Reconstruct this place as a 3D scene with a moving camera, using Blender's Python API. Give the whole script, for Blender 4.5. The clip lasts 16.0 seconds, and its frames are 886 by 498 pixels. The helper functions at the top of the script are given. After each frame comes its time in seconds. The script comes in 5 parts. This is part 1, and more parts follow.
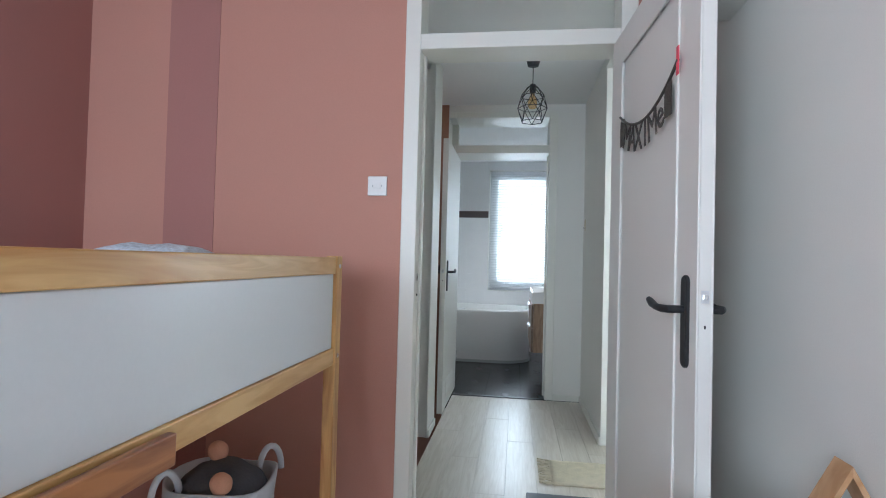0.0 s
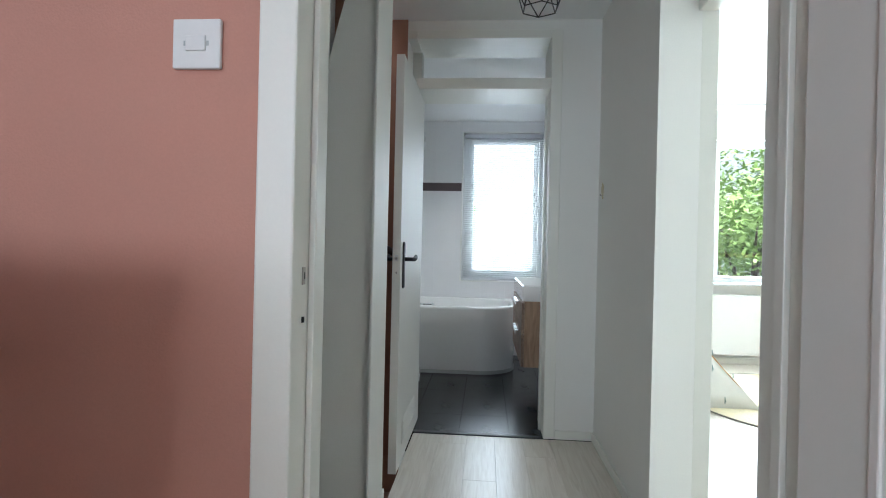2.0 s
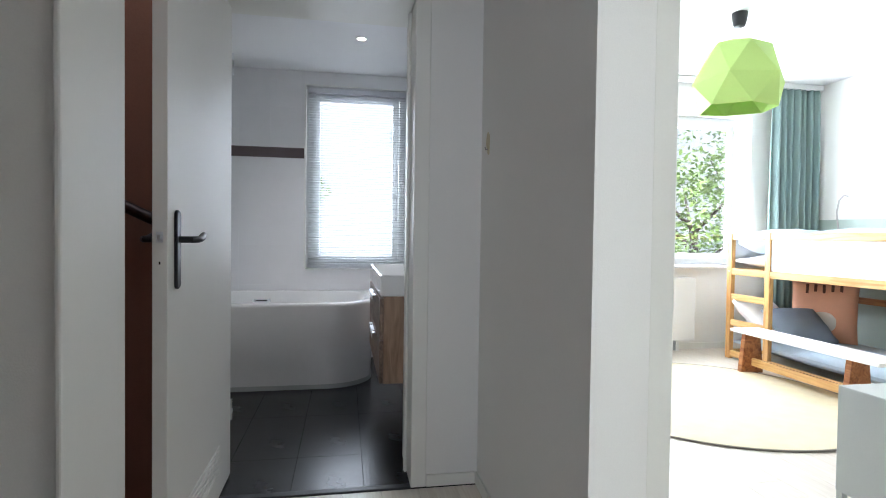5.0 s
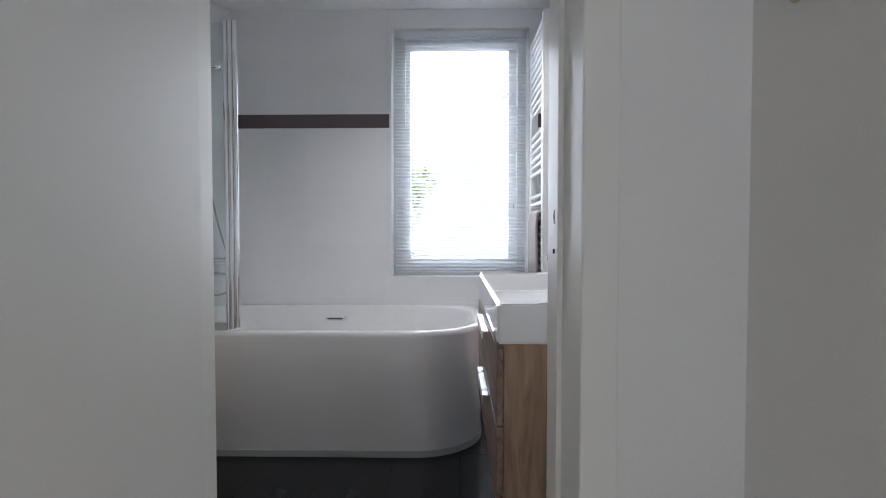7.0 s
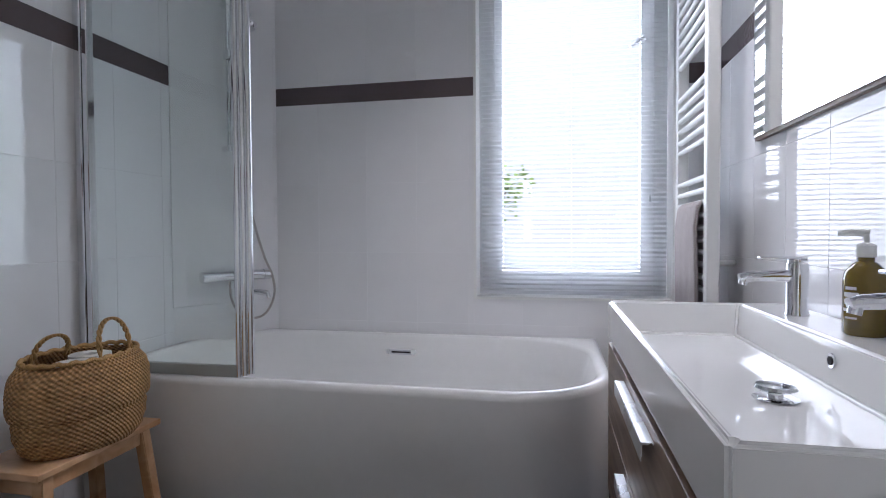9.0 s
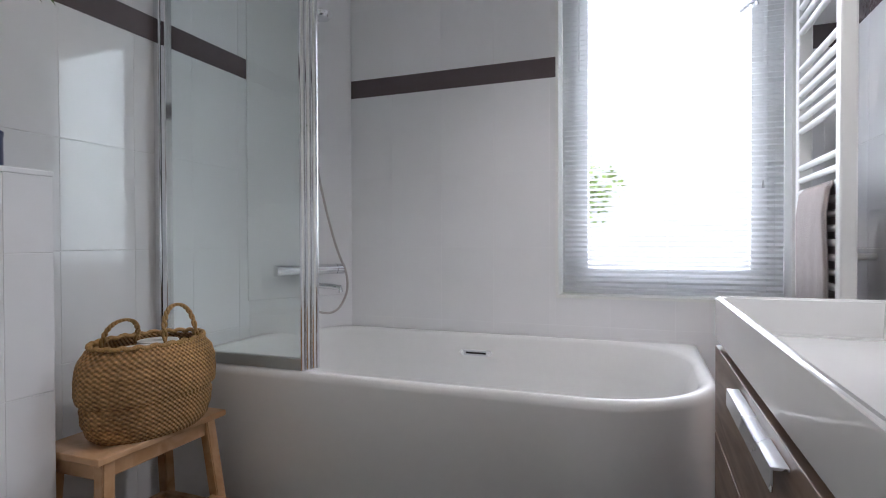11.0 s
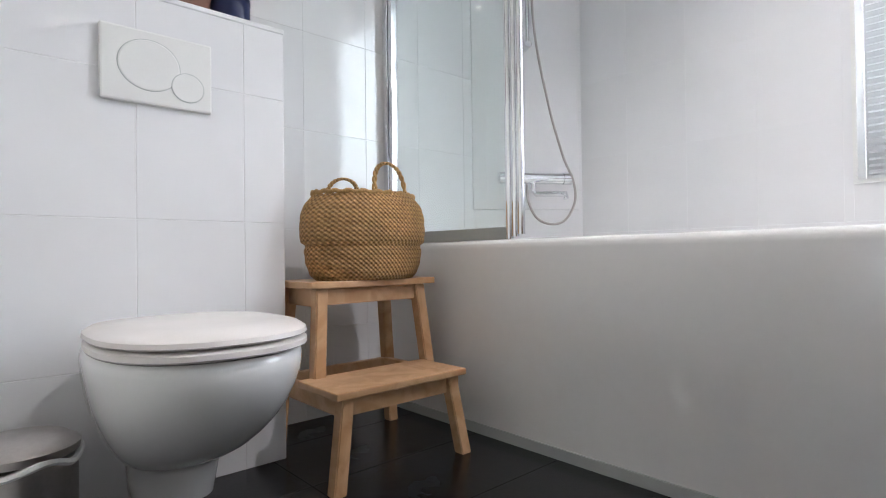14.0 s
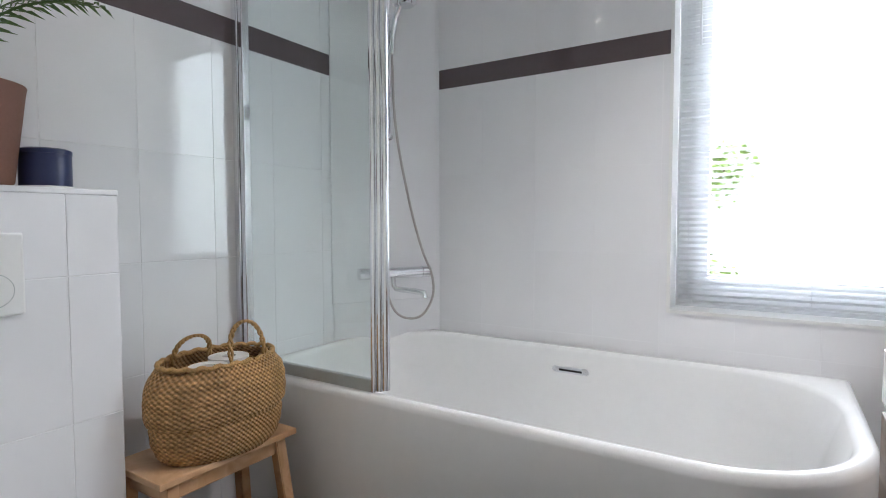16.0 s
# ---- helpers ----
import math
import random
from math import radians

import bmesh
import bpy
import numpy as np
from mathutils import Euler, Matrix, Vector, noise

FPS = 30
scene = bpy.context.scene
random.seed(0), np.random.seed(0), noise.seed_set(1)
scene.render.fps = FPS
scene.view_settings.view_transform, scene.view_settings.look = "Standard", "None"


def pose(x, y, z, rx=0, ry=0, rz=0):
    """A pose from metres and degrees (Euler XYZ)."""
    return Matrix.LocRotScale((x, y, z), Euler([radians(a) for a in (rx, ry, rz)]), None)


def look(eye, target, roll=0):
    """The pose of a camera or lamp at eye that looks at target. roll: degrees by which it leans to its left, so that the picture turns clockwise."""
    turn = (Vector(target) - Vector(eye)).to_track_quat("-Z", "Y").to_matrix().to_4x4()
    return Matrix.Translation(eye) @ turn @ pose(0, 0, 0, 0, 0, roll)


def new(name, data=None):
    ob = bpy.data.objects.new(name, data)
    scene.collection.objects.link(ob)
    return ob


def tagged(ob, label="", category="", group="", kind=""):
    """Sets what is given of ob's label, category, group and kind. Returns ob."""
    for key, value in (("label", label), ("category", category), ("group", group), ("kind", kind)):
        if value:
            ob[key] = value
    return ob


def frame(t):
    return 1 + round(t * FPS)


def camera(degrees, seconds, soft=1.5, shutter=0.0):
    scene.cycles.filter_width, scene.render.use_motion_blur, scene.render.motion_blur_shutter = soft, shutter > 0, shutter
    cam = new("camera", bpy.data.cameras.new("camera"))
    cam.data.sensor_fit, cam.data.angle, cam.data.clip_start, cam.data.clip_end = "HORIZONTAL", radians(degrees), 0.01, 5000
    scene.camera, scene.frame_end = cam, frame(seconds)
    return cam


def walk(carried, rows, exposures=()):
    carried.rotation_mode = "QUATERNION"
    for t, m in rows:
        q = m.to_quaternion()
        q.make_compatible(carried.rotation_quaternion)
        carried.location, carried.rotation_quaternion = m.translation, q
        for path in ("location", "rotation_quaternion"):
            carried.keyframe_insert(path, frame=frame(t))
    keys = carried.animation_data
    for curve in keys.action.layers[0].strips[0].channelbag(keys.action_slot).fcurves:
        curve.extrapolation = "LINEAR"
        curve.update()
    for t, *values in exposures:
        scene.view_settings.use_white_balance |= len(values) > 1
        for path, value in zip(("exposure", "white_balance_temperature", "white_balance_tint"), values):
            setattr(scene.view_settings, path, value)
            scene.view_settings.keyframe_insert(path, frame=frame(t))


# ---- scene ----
cam = camera(78.8, 16.0, 1.05)
PATH = [
    (0, (0.113, -0.157, 1.12), (-0.158, 1.824, 1.167), 1.5),
    (0.5, (0.09, 0.065, 1.103), (-0.119, 2.054, 1.114), 1.5),
    (1, (0.073, 0.427, 1.12), (-0.102, 2.42, 1.117), 1.4),
    (1.5, (0.023, 0.835, 1.116), (-0.141, 2.828, 1.109), 1.4),
    (2, (0.006, 1.198, 1.105), (-0.152, 3.192, 1.101), 1.3),
    (2.5, (0.062, 1.542, 1.088), (-0.062, 3.538, 1.081), 1.1),
    (3, (0.093, 1.733, 1.08), (0.101, 3.733, 1.075), 1.1),
    (3.5, (0.084, 1.841, 1.07), (0.352, 3.823, 1.056), 1.0),
    (3.7, (0.063, 1.874, 1.066), (0.424, 3.841, 1.044), 1.0),
    (5.8, (0.15, 2.53, 1.065), (0.482, 4.50, 0.998), 0.1),
    (6, (0.178, 2.665, 1.069), (0.398, 4.651, 0.999), -0.1),
    (6.5, (0.165, 3.07, 1.072), (0.222, 5.098, 1.004), 0.0),
    (7, (0.146, 3.462, 1.06), (0.104, 5.461, 0.992), -0.0),
    (7.5, (0.118, 3.811, 1.061), (-0.028, 5.804, 0.992), -0.0),
    (7.7, (0.095, 3.921, 1.04), (-0.084, 5.913, 0.982), -0.1),
    (8, (0.095, 4.095, 1.05), (-0.166, 6.077, 0.986), -0.2),
    (8.5, (0.076, 4.264, 1.058), (-0.25, 6.236, 0.998), -0.3),
    (9, (0.101, 4.365, 1.06), (-0.299, 6.324, 1.006), -0.3),
    (9.2, (0.111, 4.389, 1.057), (-0.319, 6.342, 1.011), -0.2),
    (11.3, (0.094, 4.573, 0.974), (-0.68, 6.417, 0.949), -0.3),
    (11.5, (0.095, 4.615, 0.953), (-0.737, 6.433, 0.925), -0.4),
    (12, (0.077, 4.708, 0.839), (-0.903, 6.451, 0.824), -0.5),
    (12.5, (0.072, 4.755, 0.677), (-1.06, 6.404, 0.686), -0.8),
    (13, (0.087, 4.762, 0.574), (-1.218, 6.277, 0.592), -0.8),
    (13.5, (0.102, 4.755, 0.537), (-1.316, 6.166, 0.56), -0.8),
    (14, (0.137, 4.757, 0.547), (-1.352, 6.093, 0.571), -0.7),
    (14.5, (0.158, 4.742, 0.679), (-1.323, 6.087, 0.674), -0.8),
    (15, (0.153, 4.727, 0.855), (-1.207, 6.192, 0.776), -0.3),
    (15.5, (0.111, 4.722, 0.978), (-1.059, 6.341, 0.878), -0.1),
    (16, (0.096, 4.741, 1.094), (-0.968, 6.432, 0.995), -0.1),
]
walk(cam, [(t, look(eye, target, roll)) for t, eye, target, roll in PATH],
     exposures=[(0.0, 1.3, 5450, 4), (1.0, 1.2, 5500, 4), (2.0, 1.25, 5600, 4), (3.5, 0.98, 5600, 8), (6.0, 1.1, 5850, 12), (8.0, 1.05, 5800, 16), (9.0, 0.9, 5750, 17), (11.5, 1.3, 6050, 15), (13.5, 2.1, 6050, 14), (16.0, 1.62, 6000, 12)])

# ---- world and light ----
world = bpy.data.worlds.new("sky")
scene.world = world
world.use_nodes = True
wn = world.node_tree.nodes
sky = wn.new("ShaderNodeTexSky")
sky.sky_type, sky.sun_disc = "NISHITA", False
sky.dust_density = 5.0
sky.sun_elevation, sky.sun_rotation = radians(50), radians(200)
wn["Background"].inputs["Strength"].default_value = 0.15
world.node_tree.links.new(sky.outputs[0], wn["Background"].inputs["Color"])

sun = new("sun", bpy.data.lights.new("sun", "SUN"))
sun.data.energy, sun.data.angle, sun.data.color = 5.0, radians(0.5), (1.0, 0.95, 0.88)
sun.matrix_world = look((-6, -16, 20), (0, 0, 0))


def window_light(x0, x1, z0, z1, y, facing, watts, color):
    lamp = new("window_light", bpy.data.lights.new("window_light", "AREA"))
    lamp.data.shape, lamp.data.size, lamp.data.size_y = "RECTANGLE", x1 - x0, z1 - z0
    lamp.data.energy, lamp.data.color = watts, color
    eye = ((x0 + x1) / 2, y, (z0 + z1) / 2)
    lamp.matrix_world = look(eye, (eye[0], y + facing, eye[2]))
    return lamp


window_light(-0.24, 0.60, 0.80, 2.30, 7.09, -1, 13.5, (0.93, 0.97, 1.0))
window_light(1.65, 3.95, 0.85, 2.22, 7.09, -1, 104, (0.95, 0.98, 1.0))
# Added fill lamp atop the stairwell to brighten its brown walls; no window there.
stair_fill_lamp = window_light(-1.35, -0.66, 0.0, 0.85, 3.92, 1, 3, (0.95, 0.97, 1.0))
stair_fill_lamp.matrix_world = look((-1.0, 3.92, 3.58), (-1.0, 3.921, 0))
window_light(-1.65, -0.35, 0.95, 2.2, -2.42, 1, 29, (0.86, 0.93, 1.0))


# ---- materials ----
def rgb(h):
    v = [int(h[i:i + 2], 16) / 255 for i in (0, 2, 4)]
    return tuple(c / 12.92 if c < 0.04045 else ((c + 0.055) / 1.055) ** 2.4 for c in v) + (1,)


def material(name, color, rough=0.5, metal=0.0, vary=0.06, scale=6.0, fine=120.0, bump=0.03, spec=0.5, stretch=(1, 1, 1), coat=0.0, piece=0.0):
    """A surface with stains at one scale and grain at a finer one; piece: how far single pieces differ."""
    m = bpy.data.materials.new(name)
    m.use_nodes = True
    n, li = m.node_tree.nodes, m.node_tree.links
    b = n["Principled BSDF"]
    b.inputs["Metallic"].default_value = metal
    b.inputs["Specular IOR Level"].default_value = spec
    b.inputs["Coat Weight"].default_value = coat
    tc, mp = n.new("ShaderNodeTexCoord"), n.new("ShaderNodeMapping")
    mp.inputs["Scale"].default_value = stretch
    li.new(tc.outputs["Object"], mp.inputs["Vector"])
    big, small = n.new("ShaderNodeTexNoise"), n.new("ShaderNodeTexNoise")
    big.inputs["Scale"].default_value, big.inputs["Detail"].default_value = scale, 4
    small.inputs["Scale"].default_value, small.inputs["Detail"].default_value = fine, 3
    for s in (big, small):
        li.new(mp.outputs[0], s.inputs["Vector"])
    add = n.new("ShaderNodeMath")
    add.operation = "ADD"
    li.new(big.outputs["Fac"], add.inputs[0])
    li.new(small.outputs["Fac"], add.inputs[1])
    ramp = n.new("ShaderNodeMapRange")
    ramp.inputs["From Min"].default_value, ramp.inputs["From Max"].default_value = 0.5, 1.5
    ramp.inputs["To Min"].default_value, ramp.inputs["To Max"].default_value = 1 - vary, 1 + vary
    li.new(add.outputs[0], ramp.inputs["Value"])
    mul = n.new("ShaderNodeVectorMath")
    mul.operation = "SCALE"
    mul.inputs[0].default_value = color[:3]
    out = ramp.outputs[0]
    if piece:
        info, pr, pm = n.new("ShaderNodeObjectInfo"), n.new("ShaderNodeMapRange"), n.new("ShaderNodeMath")
        pr.inputs["To Min"].default_value, pr.inputs["To Max"].default_value = 1 - piece, 1 + piece
        pm.operation = "MULTIPLY"
        li.new(info.outputs["Random"], pr.inputs["Value"])
        li.new(out, pm.inputs[0])
        li.new(pr.outputs[0], pm.inputs[1])
        out = pm.outputs[0]
    li.new(out, mul.inputs["Scale"])
    li.new(mul.outputs[0], b.inputs["Base Color"])
    rr = n.new("ShaderNodeMapRange")
    rr.inputs["To Min"].default_value, rr.inputs["To Max"].default_value = max(rough * 0.8, 0.02), min(rough * 1.2, 1)
    li.new(big.outputs["Fac"], rr.inputs["Value"])
    li.new(rr.outputs[0], b.inputs["Roughness"])
    if bump:
        bp = n.new("ShaderNodeBump")
        bp.inputs["Strength"].default_value, bp.inputs["Distance"].default_value = bump, 0.01
        li.new(small.outputs["Fac"], bp.inputs["Height"])
        li.new(bp.outputs[0], b.inputs["Normal"])
    return m


def wood(name, light, dark, rough=0.45, along=(1, 12, 12), scale=3.0, piece=0.0):
    """Wood with grain along one axis of the thing."""
    m = material(name, light, rough, vary=0.0, bump=0.0)
    n, li = m.node_tree.nodes, m.node_tree.links
    b = n["Principled BSDF"]
    tc, mp = n.new("ShaderNodeTexCoord"), n.new("ShaderNodeMapping")
    mp.inputs["Scale"].default_value = along
    li.new(tc.outputs["Object"], mp.inputs["Vector"])
    w = n.new("ShaderNodeTexNoise")
    w.inputs["Scale"].default_value, w.inputs["Detail"].default_value, w.inputs["Distortion"].default_value = scale, 8, 1.2
    src = mp.outputs[0]
    if piece:
        info, off = n.new("ShaderNodeObjectInfo"), n.new("ShaderNodeVectorMath")
        k = n.new("ShaderNodeMath")
        k.operation, k.inputs[1].default_value = "MULTIPLY", 40
        li.new(info.outputs["Random"], k.inputs[0])
        off.operation = "ADD"
        li.new(src, off.inputs[0])
        li.new(k.outputs[0], off.inputs[1])
        src = off.outputs[0]
    li.new(src, w.inputs["Vector"])
    cr = n.new("ShaderNodeValToRGB")
    cr.color_ramp.elements[0].position, cr.color_ramp.elements[0].color = 0.33, dark
    cr.color_ramp.elements[1].position, cr.color_ramp.elements[1].color = 0.62, light
    li.new(w.outputs["Fac"], cr.inputs["Fac"])
    li.new(cr.outputs[0], b.inputs["Base Color"])
    bp = n.new("ShaderNodeBump")
    bp.inputs["Strength"].default_value, bp.inputs["Distance"].default_value = 0.08, 0.004
    li.new(w.outputs["Fac"], bp.inputs["Height"])
    li.new(bp.outputs[0], b.inputs["Normal"])
    return m


def glass(name, tint=(1, 1, 1, 1), gloss=0.08):
    """Thin clear glass: lets light straight through, with a Fresnel gloss."""
    m = bpy.data.materials.new(name)
    m.use_nodes = True
    n, li = m.node_tree.nodes, m.node_tree.links
    n.remove(n["Principled BSDF"])
    tr, gl, mix, lw = n.new("ShaderNodeBsdfTransparent"), n.new("ShaderNodeBsdfGlossy"), n.new("ShaderNodeMixShader"), n.new("ShaderNodeLayerWeight")
    tr.inputs["Color"].default_value = tint
    gl.inputs["Roughness"].default_value = 0.02
    lw.inputs["Blend"].default_value = 0.5
    po, ma = n.new("ShaderNodeMath"), n.new("ShaderNodeMath")
    po.operation, po.inputs[1].default_value = "POWER", 5.0
    ma.operation, ma.inputs[1].default_value, ma.inputs[2].default_value = "MULTIPLY_ADD", 0.7, gloss * 0.5
    li.new(lw.outputs["Facing"], po.inputs[0])
    li.new(po.outputs[0], ma.inputs[0])
    li.new(ma.outputs[0], mix.inputs[0])
    li.new(tr.outputs[0], mix.inputs[1])
    li.new(gl.outputs[0], mix.inputs[2])
    li.new(mix.outputs[0], n["Material Output"].inputs["Surface"])
    return m


def glowing(name, color, strength):
    m = material(name, color, 0.5)
    b = m.node_tree.nodes["Principled BSDF"]
    b.inputs["Emission Color"].default_value = color
    b.inputs["Emission Strength"].default_value = strength
    return m


WHITE = material("white_wall_paint", (0.83, 0.815, 0.765, 1), 0.75, vary=0.03, scale=2, fine=260, bump=0.10)
CEIL = material("ceiling_paint", (0.86, 0.86, 0.85, 1), 0.8, vary=0.02, scale=2, fine=200, bump=0.12)
TRIM = material("cream_trim_paint", (0.82, 0.81, 0.74, 1), 0.38, vary=0.02, scale=1.5, fine=160, bump=0.02)
DOOR = material("white_door_paint", (0.80, 0.785, 0.74, 1), 0.5, vary=0.012, scale=1.2, fine=160, bump=0.015)
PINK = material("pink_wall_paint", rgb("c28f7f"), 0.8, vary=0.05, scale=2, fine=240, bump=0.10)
# Paint of the stripe; on whole walls this darker tone stands for shade.
ROSE = material("dark_pink_stripe_and_shade", rgb("ab7971"), 0.8, vary=0.05, scale=2, fine=240, bump=0.10)
PLANK = wood("pale_laminate", rgb("ddd5c8"), rgb("cfc5b6"), 0.30, along=(14, 0.9, 4), scale=3.5, piece=0.05)
GROUT = material("light_grout", (0.80, 0.80, 0.80, 1), 0.9, vary=0.06, bump=0.05)
TILE = material("white_glazed_tile", (0.80, 0.80, 0.81, 1), 0.04, vary=0.02, scale=3, fine=9, bump=0.015, piece=0.015)
BAND = material("brown_grey_tile", rgb("5d5254"), 0.14, vary=0.06, scale=5, fine=60, bump=0.03, piece=0.04)
DARKTILE = material("anthracite_floor_tile", rgb("101114"), 0.26, spec=0.4, vary=0.18, scale=4, fine=90, bump=0.05, piece=0.04)
DARKGROUT = material("dark_grout", rgb("121214"), 0.9, vary=0.1)
TUB = material("white_acrylic", (0.82, 0.82, 0.81, 1), 0.2, vary=0.02, scale=2, fine=30, bump=0.0, coat=0.2)
CERAMIC = material("white_ceramic", (0.80, 0.80, 0.79, 1), 0.07, vary=0.015, scale=3, fine=30, bump=0.0, coat=0.4)
SEAT = material("white_toilet_seat_plastic", (0.78, 0.74, 0.71, 1), 0.25, vary=0.015, bump=0.0)
PLASTIC = material("white_plastic", (0.78, 0.78, 0.76, 1), 0.35, vary=0.02, bump=0.0)
CHROME = material("chrome", (0.80, 0.81, 0.83, 1), 0.08, metal=1.0, vary=0.03, scale=8, bump=0.0)
ALU = material("brushed_aluminium", (0.72, 0.73, 0.75, 1), 0.28, metal=1.0, vary=0.04, scale=8, bump=0.0)
BLACK = material("matt_black_metal", (0.018, 0.018, 0.020, 1), 0.42, vary=0.15, bump=0.02)
DARK = material("dark_hollow", (0.01, 0.01, 0.01, 1), 0.8, vary=0.1, bump=0)
OAK = wood("light_oak_veneer", rgb("b4977a"), rgb("8d7056"), 0.45, along=(9, 9, 1.0), scale=3.0)
OAKFRONT = wood("grey_oak_veneer", rgb("8f7764"), rgb("6c5646"), 0.45, along=(9, 1.0, 9), scale=3.0)
BIRCH = wood("clear_lacquered_beech", rgb("cea780"), rgb("b68c60"), 0.42, along=(3, 3, 3), scale=4.0, piece=0.1)
PINE = wood("lacquered_pine", rgb("dcb577"), rgb("bd8b4c"), 0.4, along=(10, 1.0, 10), scale=2.5)
PINEV = wood("lacquered_pine_upright", rgb("d6ab6c"), rgb("b07d44"), 0.4, along=(10, 10, 1.0), scale=2.5)
PINEDARK = wood("reddish_pine", rgb("b07748"), rgb("7c4526"), 0.4, along=(10, 1.0, 10), scale=2.5)
PANEL = material("white_hardboard_panel", (0.72, 0.74, 0.76, 1), 0.35, vary=0.02, bump=0.02)
BLIND = material("white_blind_slat", (0.72, 0.73, 0.74, 1), 0.4, vary=0.02, bump=0.0)
bb = BLIND.node_tree.nodes
thin, thru = bb.new("ShaderNodeMixShader"), bb.new("ShaderNodeBsdfTranslucent")
thru.inputs["Color"].default_value = (0.80, 0.81, 0.82, 1)
thin.inputs[0].default_value = 0.6
BLIND.node_tree.links.new(bb["Principled BSDF"].outputs[0], thin.inputs[1])
BLIND.node_tree.links.new(thru.outputs[0], thin.inputs[2])
BLIND.node_tree.links.new(thin.outputs[0], bb["Material Output"].inputs["Surface"])
FRAME = material("white_window_frame", (0.78, 0.79, 0.79, 1), 0.35, vary=0.02, bump=0.01)
GLASS = glass("window_glass")
SCREEN = glass("shower_glass", (0.93, 0.965, 0.955, 1), 0.09)
MIRROR = material("mirror_silver", (0.92, 0.93, 0.93, 1), 0.02, metal=1.0, vary=0.0, bump=0.0)
RATTAN = material("woven_seagrass", rgb("b08a54"), 0.75, vary=0.35, scale=14, fine=140, bump=0.5)


def woven(m, turns, courses):
    """Gives a round woven body crossing strands, lit tops and shaded gaps coloured in."""
    n, li = m.node_tree.nodes, m.node_tree.links
    b = n["Principled BSDF"]
    tc, sp, at = n.new("ShaderNodeTexCoord"), n.new("ShaderNodeSeparateXYZ"), n.new("ShaderNodeMath")
    at.operation = "ARCTAN2"
    li.new(tc.outputs["Object"], sp.inputs[0])
    li.new(sp.outputs["Y"], at.inputs[0])
    li.new(sp.outputs["X"], at.inputs[1])
    waves = []
    for src, k, ph in ((at.outputs[0], turns, 0.0), (sp.outputs["Z"], courses, 0.0)):
        mu, si = n.new("ShaderNodeMath"), n.new("ShaderNodeMath")
        mu.operation, mu.inputs[1].default_value = "MULTIPLY", k
        si.operation = "SINE"
        li.new(src, mu.inputs[0])
        li.new(mu.outputs[0], si.inputs[0])
        waves.append(si.outputs[0])
    pr, mr, old = n.new("ShaderNodeMath"), n.new("ShaderNodeMapRange"), b.inputs["Base Color"].links[0].from_socket
    pr.operation = "MULTIPLY"
    li.new(waves[0], pr.inputs[0])
    li.new(waves[1], pr.inputs[1])
    # Shade between strands is put into the base colour here.
    mr.inputs["From Min"].default_value, mr.inputs["To Min"].default_value, mr.inputs["To Max"].default_value = -1.0, 0.58, 1.18
    sm = n.new("ShaderNodeMath")
    sm.operation, sm.inputs[1].default_value = "MULTIPLY_ADD", 0.55
    li.new(waves[1], sm.inputs[0])
    li.new(pr.outputs[0], sm.inputs[2])
    li.new(sm.outputs[0], mr.inputs["Value"])
    vm, bp = n.new("ShaderNodeVectorMath"), n.new("ShaderNodeBump")
    vm.operation = "SCALE"
    li.new(old, vm.inputs[0])
    li.new(mr.outputs[0], vm.inputs["Scale"])
    li.new(vm.outputs[0], b.inputs["Base Color"])
    bp.inputs["Strength"].default_value, bp.inputs["Distance"].default_value = 0.7, 0.006
    li.new(pr.outputs[0], bp.inputs["Height"])
    li.new(bp.outputs[0], b.inputs["Normal"])
    return m


SEAGRASS = woven(material("woven_seagrass_body", rgb("b78c58"), 0.75, vary=0.4, scale=18, fine=160, bump=0.3), 62, 500)
BROWN = material("brown_stair_paint", rgb("97705c"), 0.5, vary=0.10, scale=4, bump=0.05)
BROWNRAIL = wood("dark_handrail_wood", rgb("3a2620"), rgb("26170f"), 0.4, along=(10, 1, 10))
LIME = material("lime_green_card_shade", rgb("b9d67a"), 0.7, vary=0.03, bump=0.02)
CURTAIN = material("grey_green_curtain", rgb("7d908c"), 0.9, vary=0.08, scale=8, fine=300, bump=0.15)
JUTE = material("round_jute", rgb("d6c8a6"), 0.95, vary=0.16, scale=10, fine=220, bump=0.4)
CLOTHBLUE = material("pale_blue_bedding", rgb("b9c8d6"), 0.9, vary=0.12, scale=9, fine=200, bump=0.15)
CLOTHWHITE = material("white_bedding", rgb("e4e0dc"), 0.9, vary=0.05, scale=9, fine=200, bump=0.15)
CLOTHGREY = material("grey_cushion_cloth", rgb("7c8694"), 0.9, vary=0.12, scale=9, fine=200, bump=0.15)
PEACH = material("peach_cushion_cloth", rgb("d9a487"), 0.9, vary=0.08, scale=9, fine=200, bump=0.15)
STRIPE = material("dark_brown_print", rgb("5a382c"), 0.9, vary=0.1)
TOWEL = material("taupe_towel", rgb("a39a97"), 0.95, vary=0.12, scale=20, fine=300, bump=0.5)
AMBER = material("amber_bottle", rgb("6e5a14"), 0.10, vary=0.15, scale=8, bump=0.0, coat=0.5)
NAVY = material("navy_tin", rgb("232c52"), 0.35, vary=0.1, bump=0.02)
TERRA = material("brown_plant_pot", rgb("7a5647"), 0.7, vary=0.08, scale=6, bump=0.08)
SOIL = material("potting_soil", rgb("2c2019"), 0.95, vary=0.3, fine=60, bump=0.5)
LEAF = material("palm_leaf", rgb("47602c"), 0.5, vary=0.2, bump=0.02)
